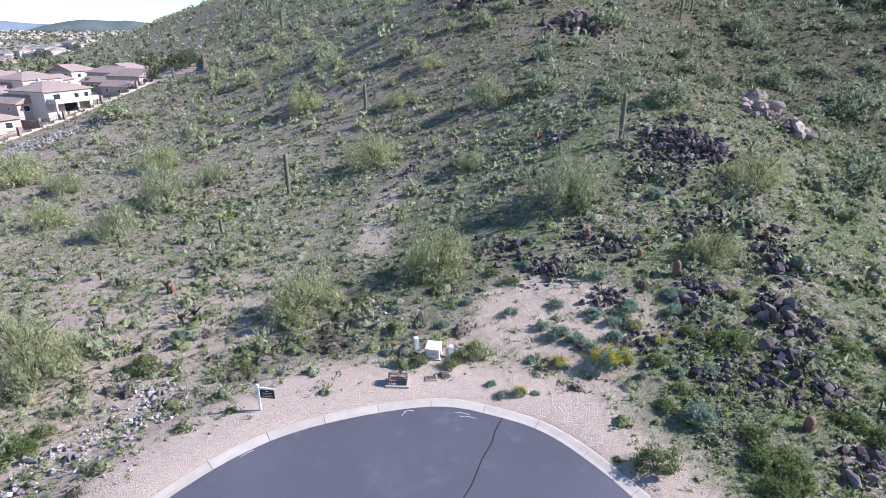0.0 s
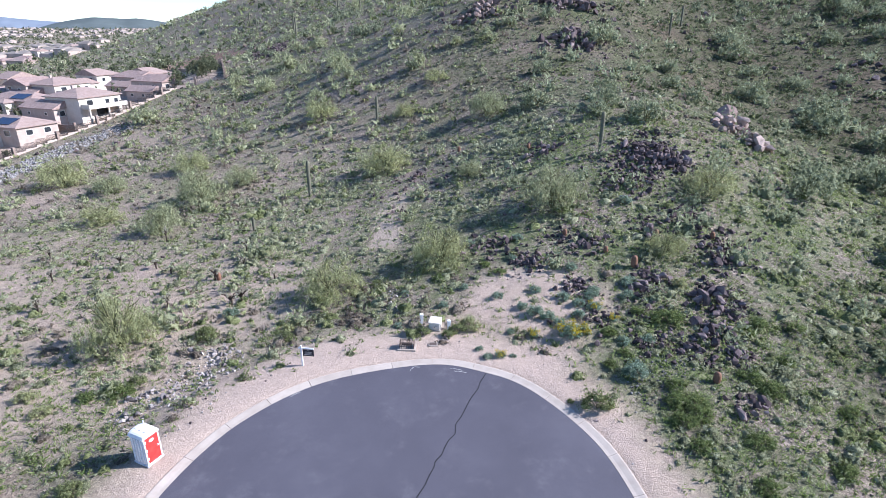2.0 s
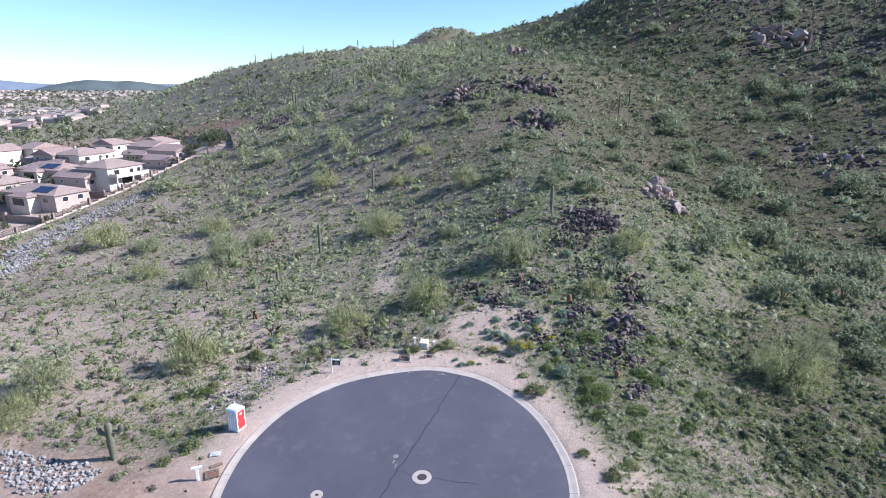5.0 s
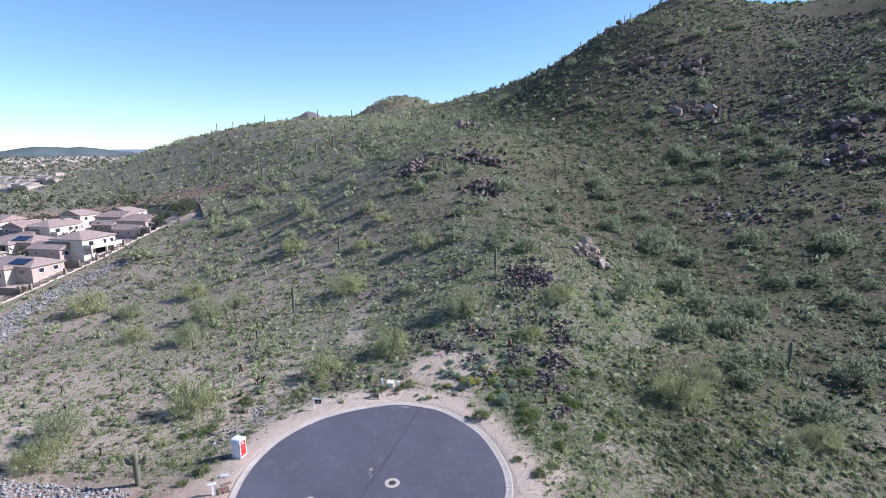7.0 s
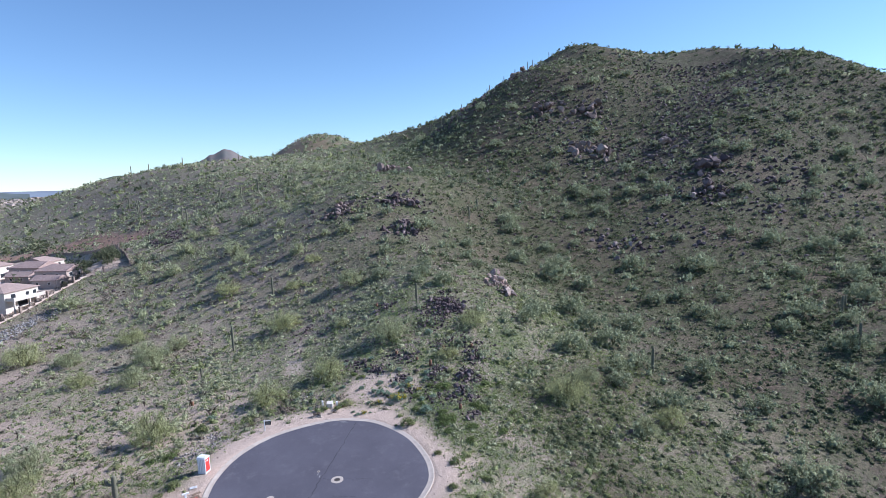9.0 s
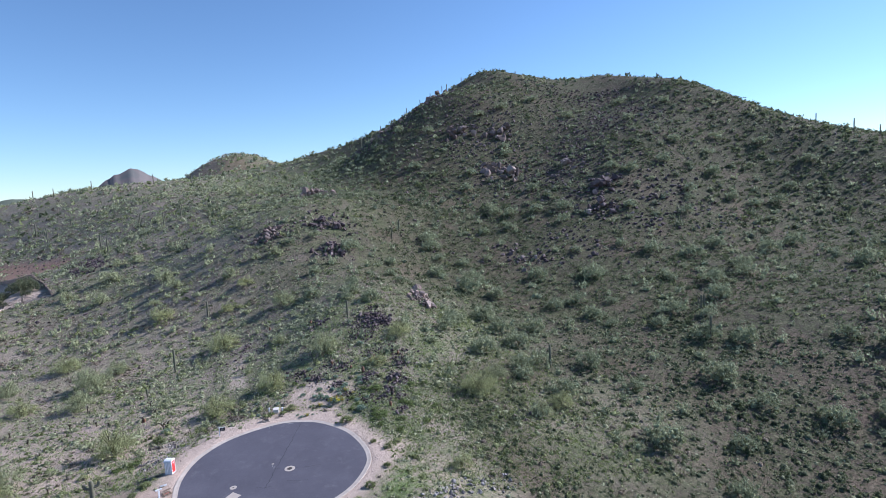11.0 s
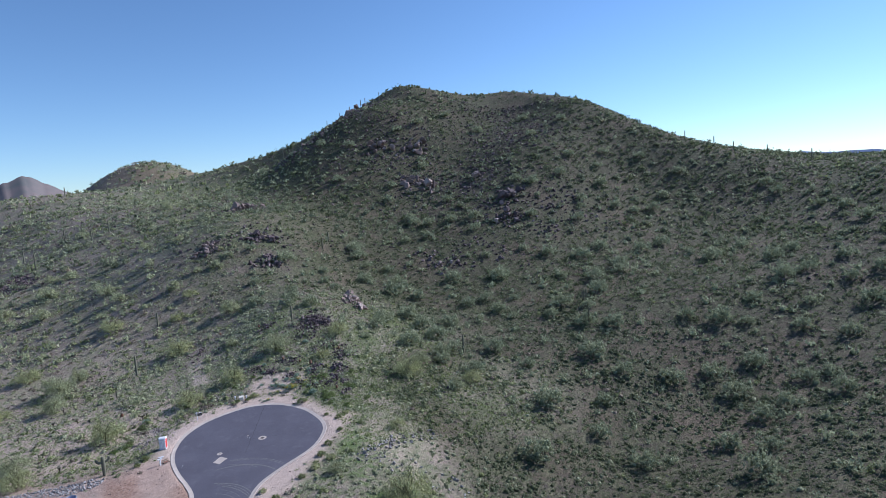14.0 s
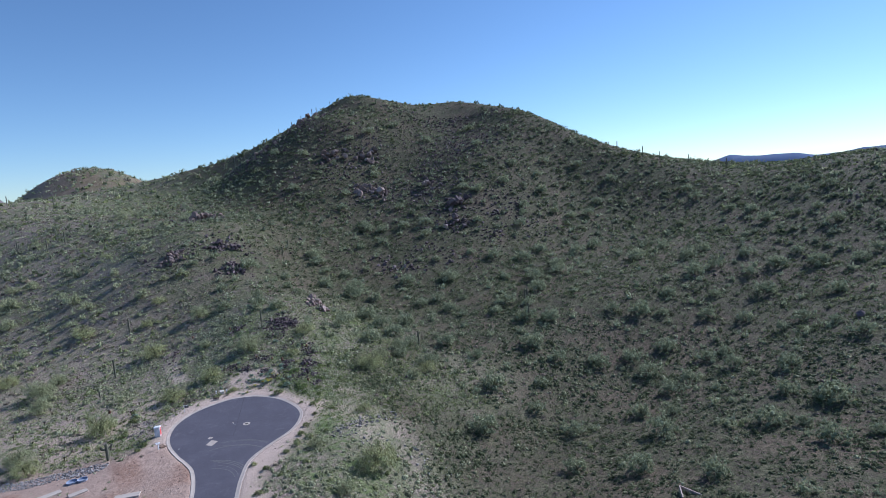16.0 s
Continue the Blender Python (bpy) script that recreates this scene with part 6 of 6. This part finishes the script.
def portable_toilet():
    e = tagged(new("portable_toilet"), "white portable toilet with a red door on the sandy shoulder", "toilet")
    part("base", box(-0.60, -0.58, 0, 0.60, 0.58, 0.14), GREY_PLASTIC, e, bevel=0.02)
    bm = box(-0.55, -0.55, 0.14, 0.53, 0.55, 2.02)
    body = part("body", bm, GREY_PLASTIC, e, "pale grey-white side panels", 0.03)
    for s in (-1, 1):
        for k in range(4):
            a, b = sorted((s * 0.55, s * 0.585))
            part("rib", box(-0.42 + 0.24 * k, a, 0.25, -0.34 + 0.24 * k, b, 1.9), WHITE_PLASTIC, body)
    for y in (-0.52, 0.44):
        part("corner_post", box(0.50, y, 0.14, 0.585, y + 0.09, 2.02), WHITE_PLASTIC, e, bevel=0.01)
    door = part("door", box(0.53, -0.43, 0.2, 0.575, 0.43, 1.92), RED_PLASTIC, e, "bright red door", 0.008)
    part("latch", box(0.575, 0.30, 1.02, 0.61, 0.38, 1.14), GREY_PLASTIC, door)
    for z in (0.45, 1.05, 1.65):
        part("hinge", box(0.575, -0.45, z, 0.60, -0.38, z + 0.16), WHITE_PLASTIC, door)
    bm = bmesh.new()
    ring(bm, 0.17, 0.16, 0, 0.012, 20)
    for v in bm.verts:
        v.co = Vector((0.578 + v.co.z, v.co.x, 1.66 + v.co.y * 0.62))
    part("badge", bm, WHITE_PLASTIC, door, "white oval badge")
    # domed roof
    bm = bmesh.new()
    n, rows = 13, []
    for i in range(n):
        u = -1 + 2 * i / (n - 1)
        z = 2.02 + 0.27 * math.sqrt(max(0, 1 - (abs(u) ** 2.4)))
        rows.append([bm.verts.new((x, u * 0.61, z - (0.03 if abs(x) > 0.55 else 0))) for x in (-0.62, -0.5, 0, 0.5, 0.62)])
    for r, q in zip(rows[:-1], rows[1:]):
        for k in range(4):
            bm.faces.new((r[k], r[k + 1], q[k + 1], q[k]))
    bm.faces.new([r[0] for r in rows][::-1]), bm.faces.new([r[4] for r in rows])
    bm.faces.new([v for v in rows[0]][::-1] + [v for v in rows[-1]])
    roof = part("roof", bm, WHITE_PLASTIC, e, "white translucent domed roof")
    for k in range(3):
        part("vent", box(-0.45 + 0.36 * k, -0.2, 2.275, -0.25 + 0.36 * k, 0.2, 2.31), WHITE_PLASTIC, roof)
    bm = bmesh.new()
    part("vent_pipe", ring(bm, 0.05, 0.05, 1.9, 2.45, 10, -0.42, 0.38), GREY_PLASTIC, e)
    return stand(e, -17.72, 17.22, -24, -0.02)


portable_toilet()


def sale_sign():
    e = tagged(new("sign"), "white post sign with a black panel beside the kerb", "sign")
    part("post", box(-0.06, -0.06, -0.1, 0.06, 0.06, 1.78), WHITE_PLASTIC, e, bevel=0.01)
    part("arm", box(-0.22, -0.045, 1.52, 1.0, 0.045, 1.62), WHITE_PLASTIC, e, bevel=0.01)
    panel = part("panel", box(0.12, -0.02, 0.92, 0.98, 0.02, 1.47), BLACK_SIGN, e, "black sign panel with pale lettering bars")
    for z, a, b, h in ((1.36, 0.46, 0.64, 0.05), (1.24, 0.26, 0.84, 0.04), (1.14, 0.30, 0.80, 0.03), (1.02, 0.22, 0.88, 0.045)):
        part("lettering_bar", box(a, -0.026, z, b, -0.021, z + h), CHALK, panel)
    return stand(e, -10.64, 26.75, -8)


sale_sign()


def transformer():
    e = tagged(new("utility_box"), "beige steel utility cabinet on a concrete pad", "utility box")
    part("pad", box(-0.68, -0.62, -0.15, 0.68, 0.62, 0.10), CONCRETE, e)
    bm = bmesh.new()
    prof = [(-0.5, 0.10), (0.5, 0.10), (0.5, 1.02), (-0.5, 0.86)]
    a = [bm.verts.new((-0.56, y, z)) for y, z in prof]
    b = [bm.verts.new((0.56, y, z)) for y, z in prof]
    bm.faces.new(a), bm.faces.new(b[::-1])
    for i in range(4):
        bm.faces.new((a[i], b[i], b[(i + 1) % 4], a[(i + 1) % 4]))
    bmesh.ops.recalc_face_normals(bm, faces=bm.faces[:])
    part("body", bm, BEIGE, e)
    lid = bmesh.new()
    vs = [lid.verts.new(p) for p in ((-0.6, -0.56, 0.86), (0.6, -0.56, 0.86), (0.6, 0.54, 1.04), (-0.6, 0.54, 1.04), (-0.6, -0.56, 0.92), (0.6, -0.56, 0.92), (0.6, 0.54, 1.10), (-0.6, 0.54, 1.10))]
    for f in ((3, 2, 1, 0), (4, 5, 6, 7), (0, 1, 5, 4), (1, 2, 6, 5), (2, 3, 7, 6), (3, 0, 4, 7)):
        lid.faces.new([vs[i] for i in f])
    part("lid", lid, BEIGE, e)
    door = part("door", box(-0.5, -0.53, 0.16, 0.5, -0.505, 0.82), BEIGE, e)
    part("warning_label", box(0.12, -0.536, 0.5, 0.34, -0.531, 0.66), CHALK, door)
    part("handle", box(0.02, -0.56, 0.42, 0.08, -0.53, 0.52), IRON, door)
    stand(e, -0.62, 32.05, -12)
    e.scale = (0.84, 0.84, 0.84)
    return e


transformer()


def pedestal(x, y, h):
    e = tagged(new("cable_pedestal"), "slim pale cable pedestal beside the utility cabinet", "pedestal", "cable pedestals")
    part("post", box(-0.13, -0.13, -0.1, 0.13, 0.13, h - 0.12), GREY_PLASTIC, e, bevel=0.02)
    bm = bmesh.new()
    add_box(bm, -0.15, -0.15, h - 0.14, 0.15, 0.15, h)
    part("cap", bm, WHITE_PLASTIC, e, bevel=0.03)
    stand(e, x, y, 15)


pedestal(-1.83, 33.0, 0.95)
pedestal(0.52, 31.95, 0.85)


def backflow_cage():
    e = tagged(new("backflow_cage"), "brown steel mesh cage on a concrete slab", "cage")
    part("slab", box(-0.72, -0.5, -0.12, 0.72, 0.5, 0.09), CONCRETE, e)
    # rounded mesh hood of bars
    for k in range(9):
        x = -0.56 + 0.14 * k
        path = [(x, 0.34 * math.cos(a), 0.09 + 0.25 + 0.36 * math.sin(a)) for a in np.linspace(0, math.pi, 9)]
        path = [(x, 0.34, 0.09)] + path + [(x, -0.34, 0.09)]
        v, f = tube(path, [0.014] * len(path), 5)
        under("hoop", indexed("hoop", v, f, BROWN_STEEL), e)
    for a in np.linspace(0.15, math.pi - 0.15, 9):
        y, z = 0.34 * math.cos(a), 0.34 + 0.36 * math.sin(a)
        v, f = tube([(-0.58, y, z), (0, y, z), (0.58, y, z)], [0.012] * 3, 5)
        under("bar", indexed("bar", v, f, BROWN_STEEL), e)
    for x in (-0.58, 0.56):
        part("end_panel", box(x, -0.33, 0.09, x + 0.02, 0.33, 0.55), BROWN_STEEL, e)
    bm = bmesh.new()
    ring(bm, 0.1, 0.1, -0.42, 0.42, 14)
    for v in bm.verts:
        v.co = Vector((v.co.z, v.co.x, 0.36 + v.co.y))
    part("valve_body", bm, IRON, e)
    return stand(e, -2.8, 29.15, -3)


backflow_cage()


def meter_box():
    e = tagged(new("meter_box"), "flat rusty meter box lid set in the gravel", "meter box")
    part("frame", box(-0.36, -0.27, -0.1, 0.36, 0.27, 0.07), CONCRETE, e)
    part("lid", box(-0.29, -0.2, 0.07, 0.29, 0.2, 0.085), BROWN_STEEL, e)
    stand(e, -0.74, 29.6, 4)


meter_box()


def building_scraps():
    e = tagged(new("water_pedestal"), "white T-shaped pedestal sign standing in bare soil", "post")
    part("post", box(-0.11, -0.09, -0.1, 0.11, 0.09, 1.25), WHITE_PLASTIC, e, bevel=0.015)
    part("crosspiece", box(-0.42, -0.1, 1.12, 0.42, 0.1, 1.28), WHITE_PLASTIC, e, bevel=0.015)
    stand(e, -18.66, 10.5, 20)
    e = tagged(new("pallet"), "broken wooden pallet with red webbing by the kerb", "pallet")
    for k in range(5):
        part("slat", box(-0.55, -0.5 + 0.22 * k, 0.13, 0.55, -0.38 + 0.22 * k, 0.155), WOOD, e)
    for x in (-0.5, -0.05, 0.42):
        part("bearer", box(x, -0.52, 0.0, x + 0.09, 0.5, 0.13), WOOD, e)
    part("webbing", box(-0.4, -0.1, 0.158, 0.3, -0.04, 0.17), RED_PLASTIC, e)
    stand(e, -17.75, 11.1, 25, 0.02)
    e = tagged(new("board"), "dark loose board lying on the sand", "board")
    part("plank", box(-0.5, -0.18, 0.0, 0.5, 0.18, 0.035), WOOD, e)
    stand(e, -17.8, 12.2, 30, 0.05)
    e = tagged(new("sheet"), "white plastic sheet lying on the sand", "sheet")
    bm = bmesh.new()
    grid = [[bm.verts.new((-0.45 + 0.15 * i, -0.3 + 0.15 * j, 0.05 + 0.05 * float(vnoise(i * 1.0, j * 1.0, 1.4, 3)))) for j in range(5)] for i in range(7)]
    for i in range(6):
        for j in range(4):
            bm.faces.new((grid[i][j], grid[i + 1][j], grid[i + 1][j + 1], grid[i][j + 1]))
    bmesh.ops.solidify(bm, geom=bm.faces[:], thickness=0.02)
    part("fabric", bm, WHITE_PLASTIC, e)
    stand(e, -18.4, 13.6, 10, 0.05)
    for x, y, r, a in ((-34.0, 8.2, 0.95, 0), (-32.3, 7.7, 0.9, 40)):
        e = tagged(new("round_tub"), "shallow round blue-grey plastic tub on bare soil", "tub", "round tubs")
        bm = bmesh.new()
        n = 28
        rings = [[bm.verts.new((q * math.cos(t), q * math.sin(t), z)) for t in np.linspace(0, 2 * math.pi, n, False)] for q, z in ((r * 0.9, 0), (r, 0.42), (r * 0.94, 0.42), (r * 0.86, 0.08))]
        for u, w in zip(rings[:-1], rings[1:]):
            for i in range(n):
                bm.faces.new((u[i], u[(i + 1) % n], w[(i + 1) % n], w[i]))
        bm.faces.new(rings[0][::-1]), bm.faces.new(rings[-1])
        part("shell", bm, BLUE_TUB, e)
        stand(e, x, y, a)
    for x, y, w, l, a in ((-37.8, 5.6, 4.2, 1.5, 12), (-33.2, 2.2, 3.0, 1.3, 12), (-26, -4.6, 4.2, 1.5, -20)):
        e = tagged(new("concrete_slab"), "narrow pale concrete footing in the graded lot", "slab", "concrete footings")
        part("slab", box(-w / 2, -l / 2, -0.5, w / 2, l / 2, 0.16), CONCRETE, e, bevel=0.02)
        stand(e, x, y, a, 0.05)


building_scraps()


def corner_wall():
    wall = tagged(new("wall_corner"), "unfinished tan block wall corner below the slope", "wall", kind="structure")
    for (ax, ay), (bx, by) in (((49.6, -65.8), (52.4, -63.4)), ((52.4, -63.4), (52.6, -71.0))):
        l = math.hypot(bx - ax, by - ay)
        z = min(gz(ax, ay), gz(bx, by))
        n = int(l / 0.4)
        for row in range(6):
            for k in range(n):
                o = part("block", box(k * l / n + 0.006, -0.1, row * 0.2 + 0.006, (k + 1) * l / n - 0.006, 0.1, row * 0.2 + 0.194), STUCCO, wall)
                o.matrix_basis = pose(ax, ay, z - 0.15, 0, 0, math.degrees(math.atan2(by - ay, bx - ax)))


corner_wall()


# ---- marks and covers on the asphalt ----
def on_road(x, y, dz):
    return (x, y, float(road_z(y)) + dz)


def cover(name, label, x, y, r_out, r_in, parts_of):
    e = tagged(new(name), label, "manhole")
    e.location = on_road(x, y, 0)
    slope = Matrix.Rotation(math.atan(0.055), 4, "X")
    e.rotation_euler = (math.atan(0.055), 0, 0)
    bm = bmesh.new()
    n = 36
    a = np.linspace(0, 2 * math.pi, n, False)
    rings = [[bm.verts.new((r * math.cos(t), r * math.sin(t), z)) for t in a] for r, z in ((r_out, -0.05), (r_out, 0.012), (r_in, 0.014), (r_in, -0.05))]
    for u, w in zip(rings[:-1], rings[1:]):
        for i in range(n):
            bm.faces.new((u[i], u[(i + 1) % n], w[(i + 1) % n], w[i]))
    part("collar", bm, CONCRETE, e, "pale concrete collar")
    bm = bmesh.new()
    ring(bm, r_in - 0.02, r_in - 0.02, -0.05, 0.008, n)
    for k in range(-2, 3):
        for j in range(-2, 3):
            if math.hypot(k, j) < 2.6:
                add_box(bm, k * r_in * 0.3 - 0.03, j * r_in * 0.3 - 0.03, 0.007, k * r_in * 0.3 + 0.03, j * r_in * 0.3 + 0.03, 0.013)
    part("lid", bm, IRON, e, "rusty cast iron lid")


cover("manhole", "manhole with an iron lid in a wide pale concrete collar", -0.45, 10.75, 0.80, 0.40, 1)
cover("small_manhole", "small manhole cover set in a concrete disc", -8.72, 8.9, 0.50, 0.14, 1)
cover("valve_cover", "small round valve cover in the asphalt", -2.78, 13.3, 0.20, 0.12, 1)


def ribbon_mesh(name, line, width, mat, parent, dz=0.005, wobble=0.0, label=""):
    line = np.array(line, float)
    if wobble:
        line = line + wobble * np.stack([vnoise(np.arange(len(line)) * 1.0, 0.3, 2.2, 7) - 0.5, vnoise(np.arange(len(line)) * 1.0, 5.3, 2.2, 8) - 0.5], 1)
    a, b = offset_line(line, width / 2), offset_line(line, -width / 2)
    n = len(line)
    v = [on_road(p[0], p[1], dz) for p in a] + [on_road(p[0], p[1], dz) for p in b]
    return under(name, mesh_from(name, v, [(i, n + i, n + i + 1, i + 1) for i in range(n - 1)], mat), parent, label)


def dense(pts, n=12):
    return smooth(pts, n)


def road_marks():
    ribbon_mesh("sealed_crack", dense([(3.5, 26.6), (2.2, 23.2), (0.6, 19.2), (-0.7, 16.0), (-2.3, 12.2), (-3.4, 9.2), (-4.4, 6.8)]), 0.075, CRACK, ROAD, 0.005, 0.3)
    ribbon_mesh("sealed_crack", dense([(-2.3, 11.6), (-1.6, 11.1), (-1.25, 10.9)]), 0.05, CRACK, ROAD, 0.006, 0.1)
    ribbon_mesh("sealed_crack", dense([(0.4, 10.7), (1.8, 10.3), (4.2, 9.9)]), 0.05, CRACK, ROAD, 0.006, 0.2)
    ribbon_mesh("sealed_crack", dense([(-5.6, 7.6), (-4.6, 7.0), (-3.4, 6.9)]), 0.05, CRACK, ROAD, 0.007, 0.2)
    ribbon_mesh("sealed_crack", dense([(-1.2, 7.4), (0.2, 6.9), (1.8, 6.4)]), 0.04, CRACK, ROAD, 0.006, 0.2)
    bm = bmesh.new()
    vs = [bm.verts.new(on_road(x, y, 0.009)) for x, y in ((-10.3, 6.2), (-9.3, 5.0), (-7.7, 6.4), (-8.8, 7.7))]
    lo = [bm.verts.new(on_road(x, y, -0.05)) for x, y in ((-10.3, 6.2), (-9.3, 5.0), (-7.7, 6.4), (-8.8, 7.7))]
    bm.faces.new(vs)
    for i in range(4):
        bm.faces.new((lo[i], lo[(i + 1) % 4], vs[(i + 1) % 4], vs[i]))
    part("concrete_patch", bm, CONCRETE, ROAD, "pale concrete utility patch")
    # dusty curved wheel tracks
    k = 0
    for c, r, a0, a1 in (((-9.5, -6), 11.0, 20, 78), ((-9.5, -6), 11.35, 25, 80), ((-9.5, -6), 9.2, 15, 95), ((-9.8, -6.4), 9.55, 20, 90), ((-14.5, -9), 8.0, -8, 62), ((-14.5, -9), 8.5, -5, 66), ((-14.5, -9), 6.6, -10, 50),
                         ((-14.2, -9.4), 5.6, -10, 60), ((-16, -10), 9.3, 0, 50), ((-11, -4), 8.4, 30, 70)):
        a = np.radians(np.linspace(a0, a1, 26))
        ribbon_mesh("wheel_track", np.stack([c[0] + r * np.cos(a), c[1] + r * np.sin(a)], 1), 0.10 + 0.05 * (k % 3), DUST, ROAD, 0.0042 + 0.0006 * k)
        k += 1
    # sprayed survey marks
    for x, y, w, a in ((-2.1, 27.0, 0.5, 0.2), (-2.0, 26.7, 0.6, 0.1), (-2.3, 26.45, 0.35, 0.9), (1.1, 26.5, 0.9, -0.2), (1.4, 26.2, 1.0, -0.2), (-10.7, 23.7, 0.9, 0.7), (-10.4, 23.4, 0.8, 0.7), (-15.2, 8.2, 0.5, 1.0), (-15.3, 7.8, 0.4, 0.2),
                       (-2.9, 12.6, 0.5, 1.2), (-2.7, 12.1, 0.5, 1.2)):
        c, s = math.cos(a) * w / 2, math.sin(a) * w / 2
        ribbon_mesh("paint_mark", dense([(x - c, y - s), (x - 0.3 * c, y - 0.3 * s + 0.06), (x + c, y + s)], 4), 0.05, CHALK, ROAD, 0.006, 0.1)


road_marks()
